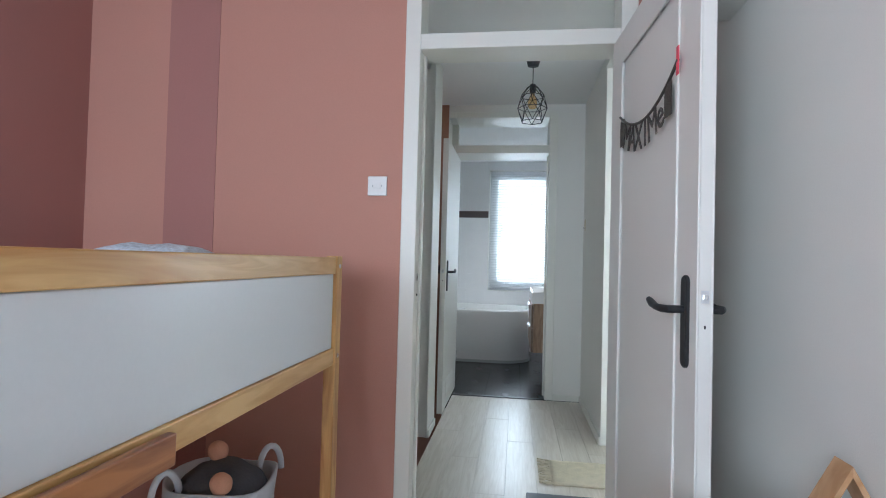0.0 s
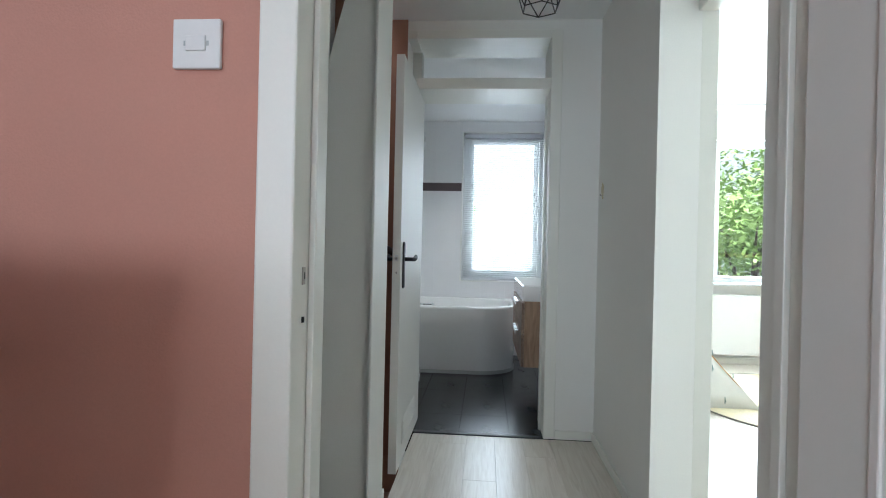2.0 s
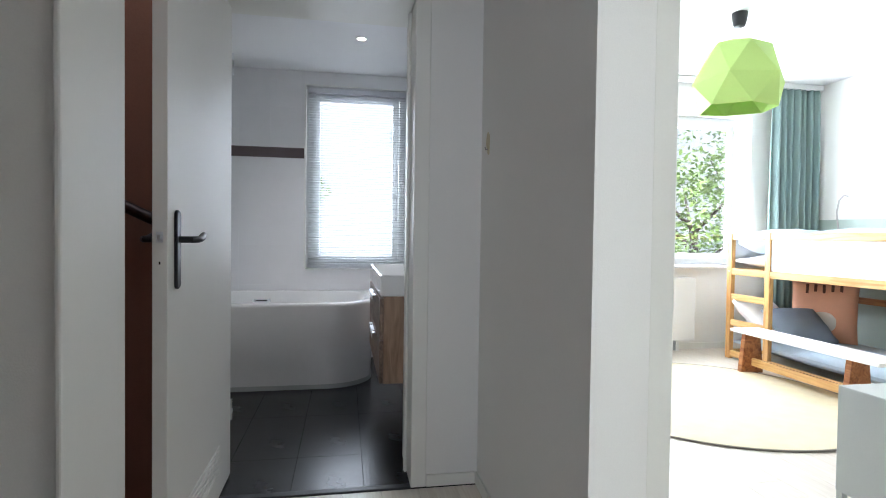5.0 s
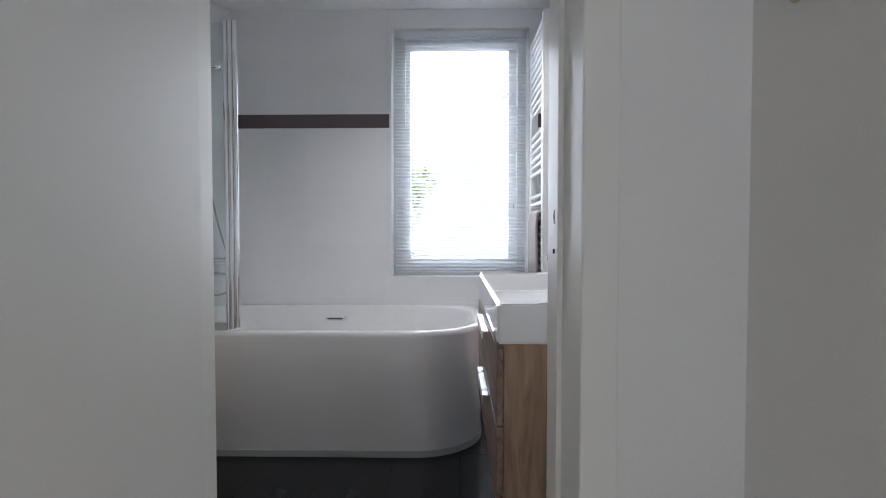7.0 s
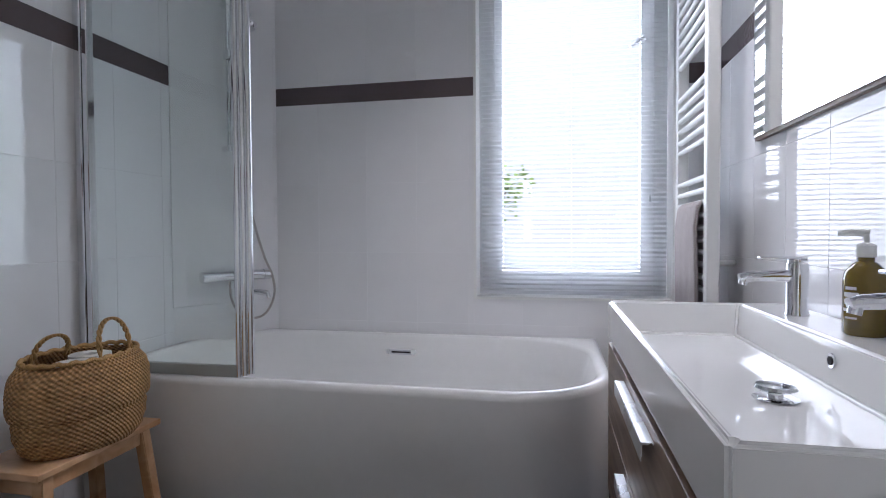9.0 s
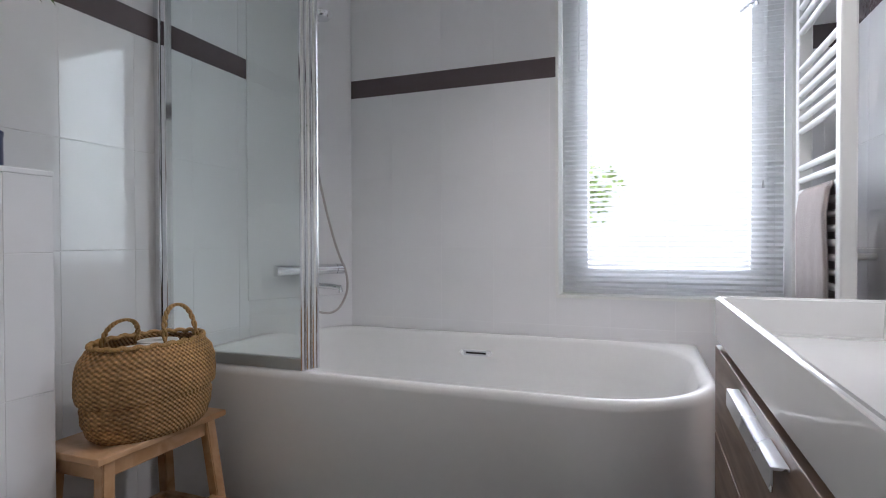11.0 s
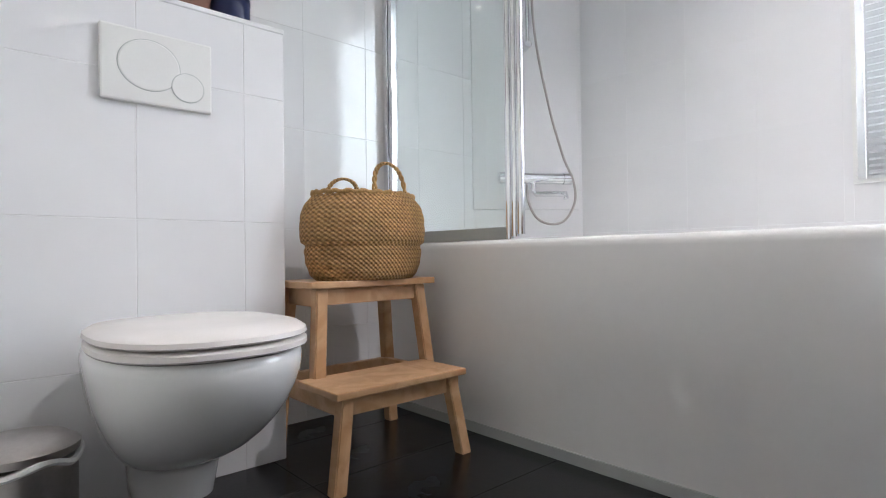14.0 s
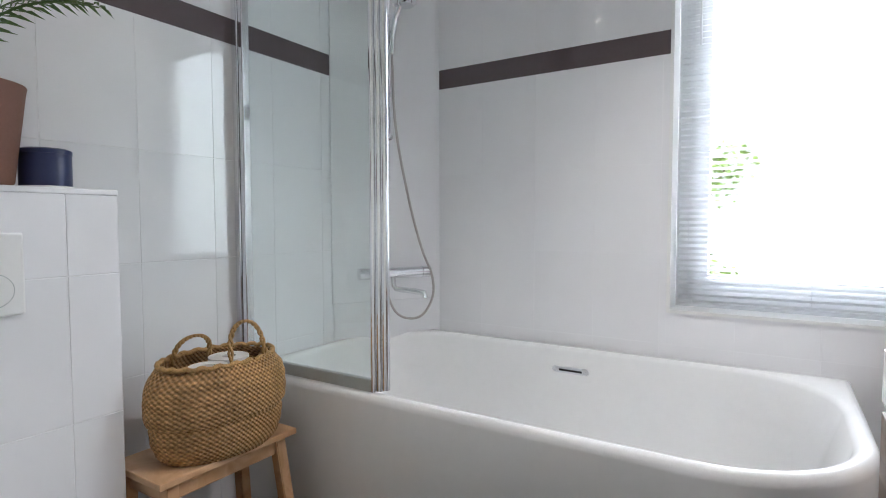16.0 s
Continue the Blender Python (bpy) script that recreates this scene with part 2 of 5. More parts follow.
STEEL = material("worn_steel_lid", (0.45, 0.42, 0.40, 1), 0.35, metal=1.0, vary=0.1)
GREYLAC = material("grey_lacquered_metal", rgb("b2b6b4"), 0.4, vary=0.03)
TREELEAF = material("tree_foliage", (0.20, 0.31, 0.08, 1), 0.6, vary=0.45, scale=1.5, fine=6, bump=0.0)
BARK = material("tree_bark", (0.09, 0.07, 0.05, 1), 0.9, vary=0.3, fine=30, bump=0.4)
# Ground colour kept pale so that window glare is imitated.
GLAREGROUND = material("ground_paled_for_glare", (0.42, 0.41, 0.38, 1), 0.95, vary=0.3, scale=0.5, fine=20, bump=0.2)
MAT = material("cream_bath_mat", rgb("d8cdb4"), 0.95, vary=0.2, scale=20, fine=200, bump=0.5)
CARPET = material("grey_stair_carpet", rgb("7d766a"), 0.95, vary=0.15, fine=260, bump=0.4)
TAPE = material("pink_tape", rgb("f0566c"), 0.5, vary=0.05)
CARD = material("dark_glitter_card", rgb("453f3b"), 0.5, vary=0.3, fine=400, bump=0.3)
TENT = material("printed_cotton", rgb("dcdad2"), 0.9, vary=0.08, bump=0.1)
PRINT = material("grey_green_print", rgb("8fa09c"), 0.9, vary=0.1)
DESKDARK = material("dark_grey_tabletop", rgb("55585f"), 0.35, vary=0.08)


# ---- mesh helpers ----
def part(name, bm, mat, parent=None, label="", smooth=False):
    me = bpy.data.meshes.new(name)
    bm.normal_update()
    bm.to_mesh(me)
    bm.free()
    me.materials.append(mat)
    if smooth:
        for p in me.polygons:
            p.use_smooth = True
        if smooth != "all":
            me.set_sharp_from_angle(angle=radians(40))
    ob = new(name, me)
    ob.parent = parent
    if label:
        ob["label"] = label
    return ob


def thing(name, label, category, at=(0, 0, 0), turn=0, group="", kind=""):
    e = new(name)
    e.matrix_world = pose(*at, 0, 0, turn)
    bpy.context.view_layer.update()
    return tagged(e, label, category, group, kind)


def box(bm, x0, y0, z0, x1, y1, z1, bevel=0.0, seg=2):
    verts = [bm.verts.new((x, y, z)) for x in (x0, x1) for y in (y0, y1) for z in (z0, z1)]
    faces = [bm.faces.new([verts[i] for i in f]) for f in ((0, 1, 3, 2), (4, 6, 7, 5), (0, 4, 5, 1), (2, 3, 7, 6), (0, 2, 6, 4), (1, 5, 7, 3))]
    if bevel:
        edges = list({e for f in faces for e in f.edges})
        bmesh.ops.bevel(bm, geom=edges, offset=bevel, segments=seg, profile=0.5, affect="EDGES", clamp_overlap=True)
    return bm


def boxes(*items, bevel=0.0):
    bm = bmesh.new()
    for it in items:
        box(bm, *it, bevel=bevel)
    return bm


def tube(bm, points, radius, sides=10, caps=True, closed=False):
    """A round tube along points; radius: one number or one a point."""
    pts = [Vector(p) for p in points]
    n = len(pts)
    rad = radius if isinstance(radius, (list, tuple)) else [radius] * n
    rings, up = [], None
    for i, p in enumerate(pts):
        a, b = (pts[(i - 1) % n], pts[(i + 1) % n]) if closed else (pts[max(i - 1, 0)], pts[min(i + 1, n - 1)])
        d = (b - a).normalized()
        if up is None:
            up = d.orthogonal().normalized()
        up = (up - d * up.dot(d)).normalized()
        side = d.cross(up)
        rings.append([bm.verts.new(p + rad[i] * (math.cos(k * 2 * math.pi / sides) * up + math.sin(k * 2 * math.pi / sides) * side)) for k in range(sides)])
    for i in range(n if closed else n - 1):
        r, s = rings[i], rings[(i + 1) % n]
        for k in range(sides):
            bm.faces.new((r[k], r[(k + 1) % sides], s[(k + 1) % sides], s[k]))
    if caps and not closed:
        bm.faces.new(rings[0][::-1])
        bm.faces.new(rings[-1])
    return bm


def lathe(bm, profile, sides=32, at=(0, 0, 0), sx=1.0, sy=1.0):
    """A turned body: profile is a row of (radius, height)."""
    rings = []
    for r, z in profile:
        rings.append([bm.verts.new((at[0] + sx * r * math.cos(k * 2 * math.pi / sides), at[1] + sy * r * math.sin(k * 2 * math.pi / sides), at[2] + z)) for k in range(sides)])
    for a, b in zip(rings, rings[1:]):
        for k in range(sides):
            bm.faces.new((a[k], a[(k + 1) % sides], b[(k + 1) % sides], b[k]))
    if profile[0][0] > 1e-5:
        bm.faces.new(rings[0][::-1])
    if profile[-1][0] > 1e-5:
        bm.faces.new(rings[-1])
    bmesh.ops.remove_doubles(bm, verts=[v for r in rings for v in r], dist=1e-5)
    return bm


def loft(bm, loops, cap_first=True, cap_last=True):
    rows = [[bm.verts.new(p) for p in lp] for lp in loops]
    for a, b in zip(rows, rows[1:]):
        for k in range(len(a)):
            bm.faces.new((a[k], a[(k + 1) % len(a)], b[(k + 1) % len(a)], b[k]))
    if cap_first:
        bm.faces.new(rows[0][::-1])
    if cap_last:
        bm.faces.new(rows[-1])
    return bm


def prism(bm, outline, z0, z1):
    return loft(bm, [[(x, y, z0) for x, y in outline], [(x, y, z1) for x, y in outline]])


def structure(name, bm, mat, label, category="wall", smooth=False):
    return tagged(part(name, bm, mat, None, "", smooth), label, category, kind="structure")


# ---- the large structure ----
structure("wall_pink", boxes((-1.85, 2.06, 0, -0.37, 2.11, 2.46), (0.572, 2.06, 0, 0.80, 2.11, 2.46), (-0.37, 2.06, 2.42, 0.572, 2.11, 2.46)), PINK,
          "bedroom wall in matt salmon pink paint beside the door")
structure("wall_pink_stripe", boxes((-1.453, 2.056, 0.0, -1.214, 2.0605, 2.46)), ROSE, "darker pink painted stripe on the bedroom wall")
structure("wall_hall_south", boxes((-0.37, 2.11, 2.42, 0.572, 2.213, 2.46), (-1.6, 2.11, 0, -0.37, 2.213, 2.46), (0.572, 2.11, 0, 0.655, 2.213, 2.46)), WHITE,
          "white painted hall side of the bedroom wall")
# The side wall's shade is given by the darker pink.
structure("wall_pink_side", boxes((-1.95, -2.3, 0, -1.85, 2.11, 2.46)), ROSE, "side wall beside the loft bed, its shade put into a darker pink")
structure("wall_bedroom_east", boxes((0.80, -2.3, 0, 0.90, 2.11, 2.46)), WHITE, "white wall behind the open bedroom door")
# Out of view; dark colour added to cut bounce and deepen the bed's shadow.
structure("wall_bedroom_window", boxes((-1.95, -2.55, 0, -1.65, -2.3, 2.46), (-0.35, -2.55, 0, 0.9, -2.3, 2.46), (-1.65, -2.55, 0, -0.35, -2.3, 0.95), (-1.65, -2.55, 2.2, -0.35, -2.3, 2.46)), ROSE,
          "unseen bedroom window wall, darkened to cut bounced light")
hall_east = prism(boxes((0.655, 2.16, 0, 0.80, 2.348, 2.46), (0.655, 2.348, 2.42, 0.80, 3.33, 2.46)), [(0.655, 3.335), (0.885, 3.385), (0.885, 4.405), (0.655, 4.405)], 0, 2.46)
structure("wall_hall_east", hall_east, WHITE,
          "white hall wall with a small filled hole")
structure("wall_bath_south", boxes((-1.62, 4.405, 0, -0.485, 4.72, 2.46), (0.43, 4.405, 0, 0.80, 4.72, 2.46), (-0.485, 4.405, 2.40, 0.43, 4.72, 2.46)), WHITE,
          "white wall round the bathroom doorway")
structure("wall_bath_west", boxes((-1.62, 4.72, 0, -1.5212, 6.87, 2.46)), GROUT, "bathroom side wall under white tiles")
structure("wall_bath_east", boxes((0.7512, 4.72, 0, 0.90, 6.87, 2.6)), GROUT, "bathroom wall behind the washbasin under white tiles")
structure("wall_north", boxes((-1.62, 6.878, -3.2, -0.264, 7.12, 2.6), (-0.264, 6.878, -3.2, 0.624, 7.12, 0.756), (-0.264, 6.878, 2.334, 0.624, 7.12, 2.6), (0.624, 6.878, -3.2, 1.60, 7.12, 2.6),
                              (1.60, 6.878, -3.2, 4.02, 7.12, 0.82), (1.60, 6.878, 2.27, 4.02, 7.12, 2.6), (4.02, 6.878, -3.2, 4.8, 7.12, 2.6)), WHITE, "outer wall with the two windows")
structure("wall_room_east", boxes((4.65, 2.2, 0, 4.80, 6.878, 2.6)), WHITE, "white side wall of the bright bedroom")
structure("wall_room_south", boxes((0.80, 2.11, 0, 4.80, 2.2, 2.6)), WHITE, "white rear wall of the bright bedroom")
edge = [(-0.695, 0.0), (-0.695, 1.22)] + [(-0.695 + 0.26 * (k / 10) ** 1.7, 1.22 + 1.24 * k / 10) for k in range(1, 11)]
bm = loft(bmesh.new(), [[(x, y, z) for x, z in [(-0.436, 0.0)] + edge[:-1] + [(-0.437, 2.46)]] for y in (3.255, 3.52)])
bmesh.ops.recalc_face_normals(bm, faces=bm.faces)
structure("wall_stair_back", boxes((-0.69, 3.521, 1.1, -0.437, 3.535, 2.46)), WHITE, "white plaster behind the curved wall end")
structure("wall_stair_pier", bm, WHITE, "white painted wall end with a curved edge beside the stairs")
# Above the ceiling these walls form an unseen shaft, added to let light in.
for nm, b in (("north", (-1.5, 4.385, -0.4, -0.486, 4.4045, 3.6)), ("west", (-1.5, 3.45, -0.4, -1.4, 4.385, 3.6)), ("south", (-1.4, 3.45, -0.4, -0.62, 3.47, 3.6)), ("east", (-0.62, 3.45, 2.56, -0.60, 4.385, 3.6))):
    structure("wall_stair_" + nm, boxes(b), BROWN, "warm brown painted stairwell wall with a handrail" if nm == "north" else "warm brown painted stairwell wall")

# the winding stair's curved wall
bm = bmesh.new()
arc = [(-0.62 - 1.10 * math.sin(a), 2.16 + 1.10 * math.cos(a)) for a in [radians(i * 6) for i in range(16)]]
out = [(-0.62 - 1.17 * math.sin(a), 2.16 + 1.17 * math.cos(a)) for a in [radians(i * 6) for i in range(15, -1, -1)]]
prism(bm, arc + out, -1.4, 2.46)
structure("wall_stair_curved", bm, WHITE, "white curved plaster wall round the winding stair", smooth=True)
bm = bmesh.new()
low = []
for i in [0.5] + list(range(1, 16)):
    a = radians(i * 6)
    low.append((a, 0.59 + 0.66 * math.sin(a)))
loops = []
for a, z in low:
    r0, r1 = 1.055, 1.098
    p0, p1 = (-0.62 - r0 * math.sin(a), 2.16 + r0 * math.cos(a)), (-0.62 - r1 * math.sin(a), 2.16 + r1 * math.cos(a))
    loops.append([(*p0, -1.4), (*p1, -1.4), (*p1, z), (*p0, z)])
loft(bm, loops)
structure("stair_stringer", bm, CARPET, "grey curved stringer rising along the stair wall", "stairs")
structure("stair_floor", boxes((-1.85, 2.213, -1.45, -0.40, 3.45, -1.35)), CARPET, "grey carpeted landing below the stairs", "floor")
structure("stair_floor_brown", boxes((-1.5, 3.45, -0.42, -0.40, 4.405, -0.36)), BROWN, "brown stair landing", "floor")

structure("ceiling", boxes((-1.95, -2.55, 2.46, 0.80, 3.45, 2.56), (-0.60, 3.45, 2.46, 0.80, 4.72, 2.56), (-1.95, 3.45, 2.46, -1.5, 4.72, 2.56), (-1.5, 4.405, 2.46, -0.60, 4.72, 2.56)), CEIL, "plain white ceiling", "ceiling")
structure("ceiling_bath", boxes((-1.62, 4.72, 2.44, 0.758, 6.878, 2.54)), CEIL, "smooth white lowered bathroom ceiling", "ceiling")
structure("ceiling_room", boxes((0.80, 2.11, 2.58, 4.80, 6.878, 2.70)), CEIL, "plain white bedroom ceiling", "ceiling")

floor = structure("floor", boxes((-1.95, -2.55, -0.12, -0.40, 2.16, -0.012), (-0.40, -2.55, -0.12, 0.80, 4.39, -0.012), (0.80, 2.11, -0.12, 4.80, 6.878, -0.012)), GROUT,
                  "pale laminate plank floor", "floor")
bath_floor = structure("floor_bath", boxes((-1.62, 4.405, -0.12, 0.80, 6.878, -0.008)), DARKGROUT, "anthracite tiled bathroom floor", "floor")
structure("threshold", boxes((-0.42, 4.39, -0.012, 0.365, 4.428, 0.006), bevel=0.003), BLACK, "black threshold strip at the bathroom door", "threshold")


def door_frame(name, axis, a0, a1, b0, b1, head, top, label, lip=0.012):
    """A timber frame in a wall opening with a transom; a runs along the wall, b through it."""
    e = thing(name, label, "door frame", kind="structure")

    def bar(n, a, aa, z, zz, proud=lip):
        c = (a, b0 - proud, z, aa, b1 + proud, zz) if axis == "x" else (b0 - proud, a, z, b1 + proud, aa, zz)
        return part(n, boxes(c, bevel=0.004), TRIM, e)
    bar("jamb", a0, a0 + 0.065, 0, top)
    bar("jamb", a1 - 0.065, a1, 0, top)
    bar("head", a0 + 0.065, a1 - 0.065, head, head + 0.065, lip - 0.002)
    bar("head", a0 + 0.065, a1 - 0.065, top - 0.05, top, lip - 0.002)
    mid = (b0 + b1) / 2
    stop = 0.012
    for s0, s1 in ((a0 + 0.065, a0 + 0.065 + stop), (a1 - 0.065 - stop, a1 - 0.065)):
        c = (s0, mid - 0.01, 0, s1, mid + 0.02, head) if axis == "x" else (mid - 0.01, s0, 0, mid + 0.02, s1, head)
        part("stop", boxes(c, bevel=0.002), TRIM, e)
    c = (a0 + 0.065, mid - 0.003, head + 0.065, a1 - 0.065, mid + 0.003, top - 0.05) if axis == "x" else (mid - 0.003, a0 + 0.065, head + 0.065, mid + 0.003, a1 - 0.065, top - 0.05)
    pane = part("pane", boxes(c), GLASS, e, "clear glass over the door")
    pane.visible_shadow = False
    return e


def strike_plate(parent, at, facing):
    """A thin steel strike with a latch hole and a keyhole. facing: the axis that its face looks along."""
    x, y, z = at
    if facing == "x":
        part("strike_plate", boxes((x - 0.0015, y - 0.006, z - 0.015, x + 0.0015, y + 0.006, z + 0.015), bevel=0.001), STEEL, parent)
        part("latch_hole", boxes((x - 0.002, y - 0.0022, z - 0.006, x + 0.002, y + 0.0022, z + 0.006)), DARK, parent)
        part("latch_hole", boxes((x - 0.002, y - 0.0018, z - 0.080, x + 0.002, y + 0.0018, z - 0.070)), DARK, parent)
    else:
        part("strike_plate", boxes((x - 0.011, y - 0.002, z - 0.022, x + 0.011, y + 0.002, z + 0.022), bevel=0.001), ALU, parent)
        part("latch_hole", boxes((x - 0.005, y - 0.003, z - 0.012, x + 0.005, y + 0.003, z + 0.012)), DARK, parent)


frame_bedroom = door_frame("door_frame_1", "x", -0.37, 0.572, 2.06, 2.213, 2.01, 2.42, "cream painted bedroom door frame with glazed transom")
strike_plate(frame_bedroom, (-0.303, 2.098, 1.052), "x")
frame_room = thing("door_frame_2", "cream painted frame of the doorway to the bright bedroom", "door frame", kind="structure")
part("jamb", boxes((0.643, 2.348, 0, 0.812, 2.413, 2.42), bevel=0.004), TRIM, frame_room)
part("jamb", boxes((0.825, 3.372, 0, 0.893, 3.39, 2.42), bevel=0.004), TRIM, frame_room)
part("stop", boxes((0.722, 2.413, 0, 0.752, 2.425, 2.05), bevel=0.002), TRIM, frame_room)
part("head", boxes((0.812, 2.348, 2.05, 0.885, 3.372, 2.115), bevel=0.004), TRIM, frame_room)
part("head", boxes((0.645, 2.413, 2.37, 0.885, 3.334, 2.42), bevel=0.004), TRIM, frame_room)
p = part("pane", boxes((0.845, 2.413, 2.115, 0.851, 3.372, 2.37)), GLASS, frame_room, "clear glass over the door")
p.visible_shadow = False
strike_plate(frame_room, (0.642, 2.392, 1.065), "x")
frame_bath = thing("door_frame_3", "cream painted bathroom door frame with glazed transom", "door frame", kind="structure")
part("jamb", boxes((-0.485, 4.632, 0, -0.425, 4.732, 2.40), bevel=0.004), TRIM, frame_bath)
part("jamb", boxes((0.365, 4.393, 0, 0.43, 4.732, 2.40), bevel=0.004), TRIM, frame_bath)
part("stop", boxes((0.353, 4.55, 0, 0.365, 4.58, 2.05), bevel=0.002), TRIM, frame_bath)
for z0, z1 in ((2.05, 2.115), (2.35, 2.40)):
    part("head", boxes((-0.425, 4.395, z0, 0.365, 4.73, z1), (-0.485, 4.395, z0, -0.426, 4.631, z1), bevel=0.004), TRIM, frame_bath)
p = part("pane", boxes((-0.425, 4.56, 2.115, 0.365, 4.566, 2.35)), GLASS, frame_bath, "clear glass over the door")
p.visible_shadow = False
strike_plate(frame_bath, (0.3635, 4.645, 1.09), "x")
frame_stairs = thing("door_frame_4", "white painted lining of the stair opening", "door frame", kind="structure")
part("jamb", boxes((-0.435, 3.238, 0, -0.422, 3.53, 2.46), bevel=0.004), DOOR, frame_stairs)


# ---- doors ----
def lever(parent, x, side, mat=BLACK, plate=0.23, reach=1.0, drop=0.0):
    """A long plate with a lever on one face of a leaf; side: +1 or -1 along y. The leaf lies along x."""
    y = side * 0.02
    bm = bmesh.new()
    mid, half = 1.05 - plate * 0.15, plate * 0.5 - 0.02
    loops = []
    for d, r in ((0.0, 0.02), (0.006, 0.02), (0.009, 0.0165)):
        lp = []
        for k in range(24):
            a = 2 * math.pi * k / 24
            lp.append((x + r * math.cos(a), y + side * d, mid + math.copysign(half, math.sin(a) + 1e-6) + r * math.sin(a)))
        loops.append(lp)
    loft(bm, loops)
    bmesh.ops.recalc_face_normals(bm, faces=bm.faces)
    part("handle_plate", bm, mat, parent, "matt black rounded door plate").location.z = -drop
    bm = bmesh.new()
    s = -1
    tube(bm, [(x, y, 1.045), (x, y + side * 0.045, 1.045), (x + s * 0.02, y + side * 0.055, 1.045), (x + s * 0.06 * reach, y + side * 0.055, 1.046), (x + s * 0.10 * reach, y + side * 0.052, 1.052), (x + s * 0.135 * reach, y + side * 0.05, 1.06)],
         [0.010, 0.010, 0.010, 0.009, 0.011, 0.008], 12)
    part("lever", bm, mat, parent, "curved black lever", smooth=True).location.z = -drop


def door_leaf(name, label, width, hinge, angle, panelled):
    """A leaf hinged at its own origin, along +x."""
    e = thing(name, label, "door", (*hinge, 0), angle)
    w, t = width, 0.02
    if panelled:
        part("leaf", boxes((0, -t + 0.006, 0.008, w, t - 0.006, 2.0)), DOOR, e)
        for s in (-1, 1):
            y0, y1 = (t - 0.006, t) if s > 0 else (-t, -t + 0.006)
            part("stile", boxes((0, y0, 0.008, 0.15, y1, 2.0), bevel=0.002), DOOR, e)
            part("stile", boxes((w - 0.14, y0, 0.008, w, y1, 2.0), bevel=0.002), DOOR, e)
            part("rail", boxes((0.15, y0, 0.008, w - 0.14, y1, 0.22), bevel=0.002), DOOR, e)
            part("rail", boxes((0.15, y0, 1.88, w - 0.14, y1, 2.0), bevel=0.002), DOOR, e)
            y2, y3 = (t - 0.001, t + 0.006) if s > 0 else (-t - 0.006, -t + 0.001)
            for c in ((0.14, y2, 0.21, 0.158, y3, 1.89), (w - 0.148, y2, 0.21, w - 0.13, y3, 1.89)):
                part("moulding", boxes(c, bevel=0.003), DOOR, e)
            for c in ((0.158, y2, 0.21, w - 0.148, y3, 0.228), (0.158, y2, 1.872, w - 0.148, y3, 1.89)):
                part("moulding", boxes(c, bevel=0.003), DOOR, e)
    else:
        part("leaf", boxes((0, -t, 0.012, w, t, 2.03), bevel=0.002), DOOR, e)
    for s in (-1, 1):
        lever(e, w - (0.06 if panelled else 0.08), s, reach=1.0 if panelled else 0.82, drop=0.028 if panelled else 0.0)
    part("lock_plate", boxes((w - 0.001, -0.009, 1.037, w + 0.0012, 0.009, 1.067)), ALU, e, "steel lock faceplate")
    part("latch", boxes((w, -0.004, 1.046, w + 0.006, 0.004, 1.057)), CHROME, e)
    part("keyhole", boxes((w, -0.002, 0.976, w + 0.001, 0.002, 0.984)), DARK, e)
    for z in (0.25, 1.75):
        part("hinge", tube(bmesh.new(), [(-0.004, t * 1.1, z), (-0.004, t * 1.1, z + 0.09)], 0.007, 10), ALU, e)
    return e


bed_door = door_leaf("door_1", "white panelled bedroom door standing open with black lever", 0.848, (0.497, 2.045), -85.8, True)
bath_door = door_leaf("door_2", "flush white bathroom door standing open into the hall", 0.862, (-0.423, 4.622), -89.8, False)
grille = part("vent_grille", boxes((0.22, 0.0195, 0.10, 0.70, 0.0235, 0.22), bevel=0.001), DOOR, bath_door, "white vent grille low on the door")
for i in range(5):
    part("grille_slat", boxes((0.24, 0.0225, 0.115 + i * 0.02, 0.68, 0.027, 0.125 + i * 0.02)), DOOR, grille)

base = thing("baseboard", "white painted skirting board along the hall", "baseboard", kind="structure")
part("board", boxes((0.643, 3.34, 0, 0.654, 4.40, 0.05), bevel=0.002), TRIM, base)
part("board", boxes((0.432, 4.393, 0, 0.643, 4.404, 0.05), bevel=0.002), TRIM, base)
part("board", boxes((-0.421, 3.245, 0, -0.413, 3.525, 0.05), bevel=0.002), TRIM, base)
blob = [(4.292 + 0.024 * (1 + 0.25 * math.sin(3 * a + 1)) * math.cos(a), 1.445 + 0.045 * (1 + 0.18 * math.sin(2 * a)) * math.sin(a)) for a in [2 * math.pi * k / 24 for k in range(24)]]
plug = tagged(part("wall_plug", loft(bmesh.new(), [[(x, y, z) for y, z in blob] for x in (0.6545, 0.652)]), material("old_filler", rgb("cfc3a4"), 0.8), None), "patch of old cream filler with a hook", "wall patch", kind="structure")
part("hook", tube(bmesh.new(), [(0.652, 4.29, 1.42), (0.642, 4.288, 1.418), (0.638, 4.285, 1.428)], 0.003, 6), STEEL, plug)


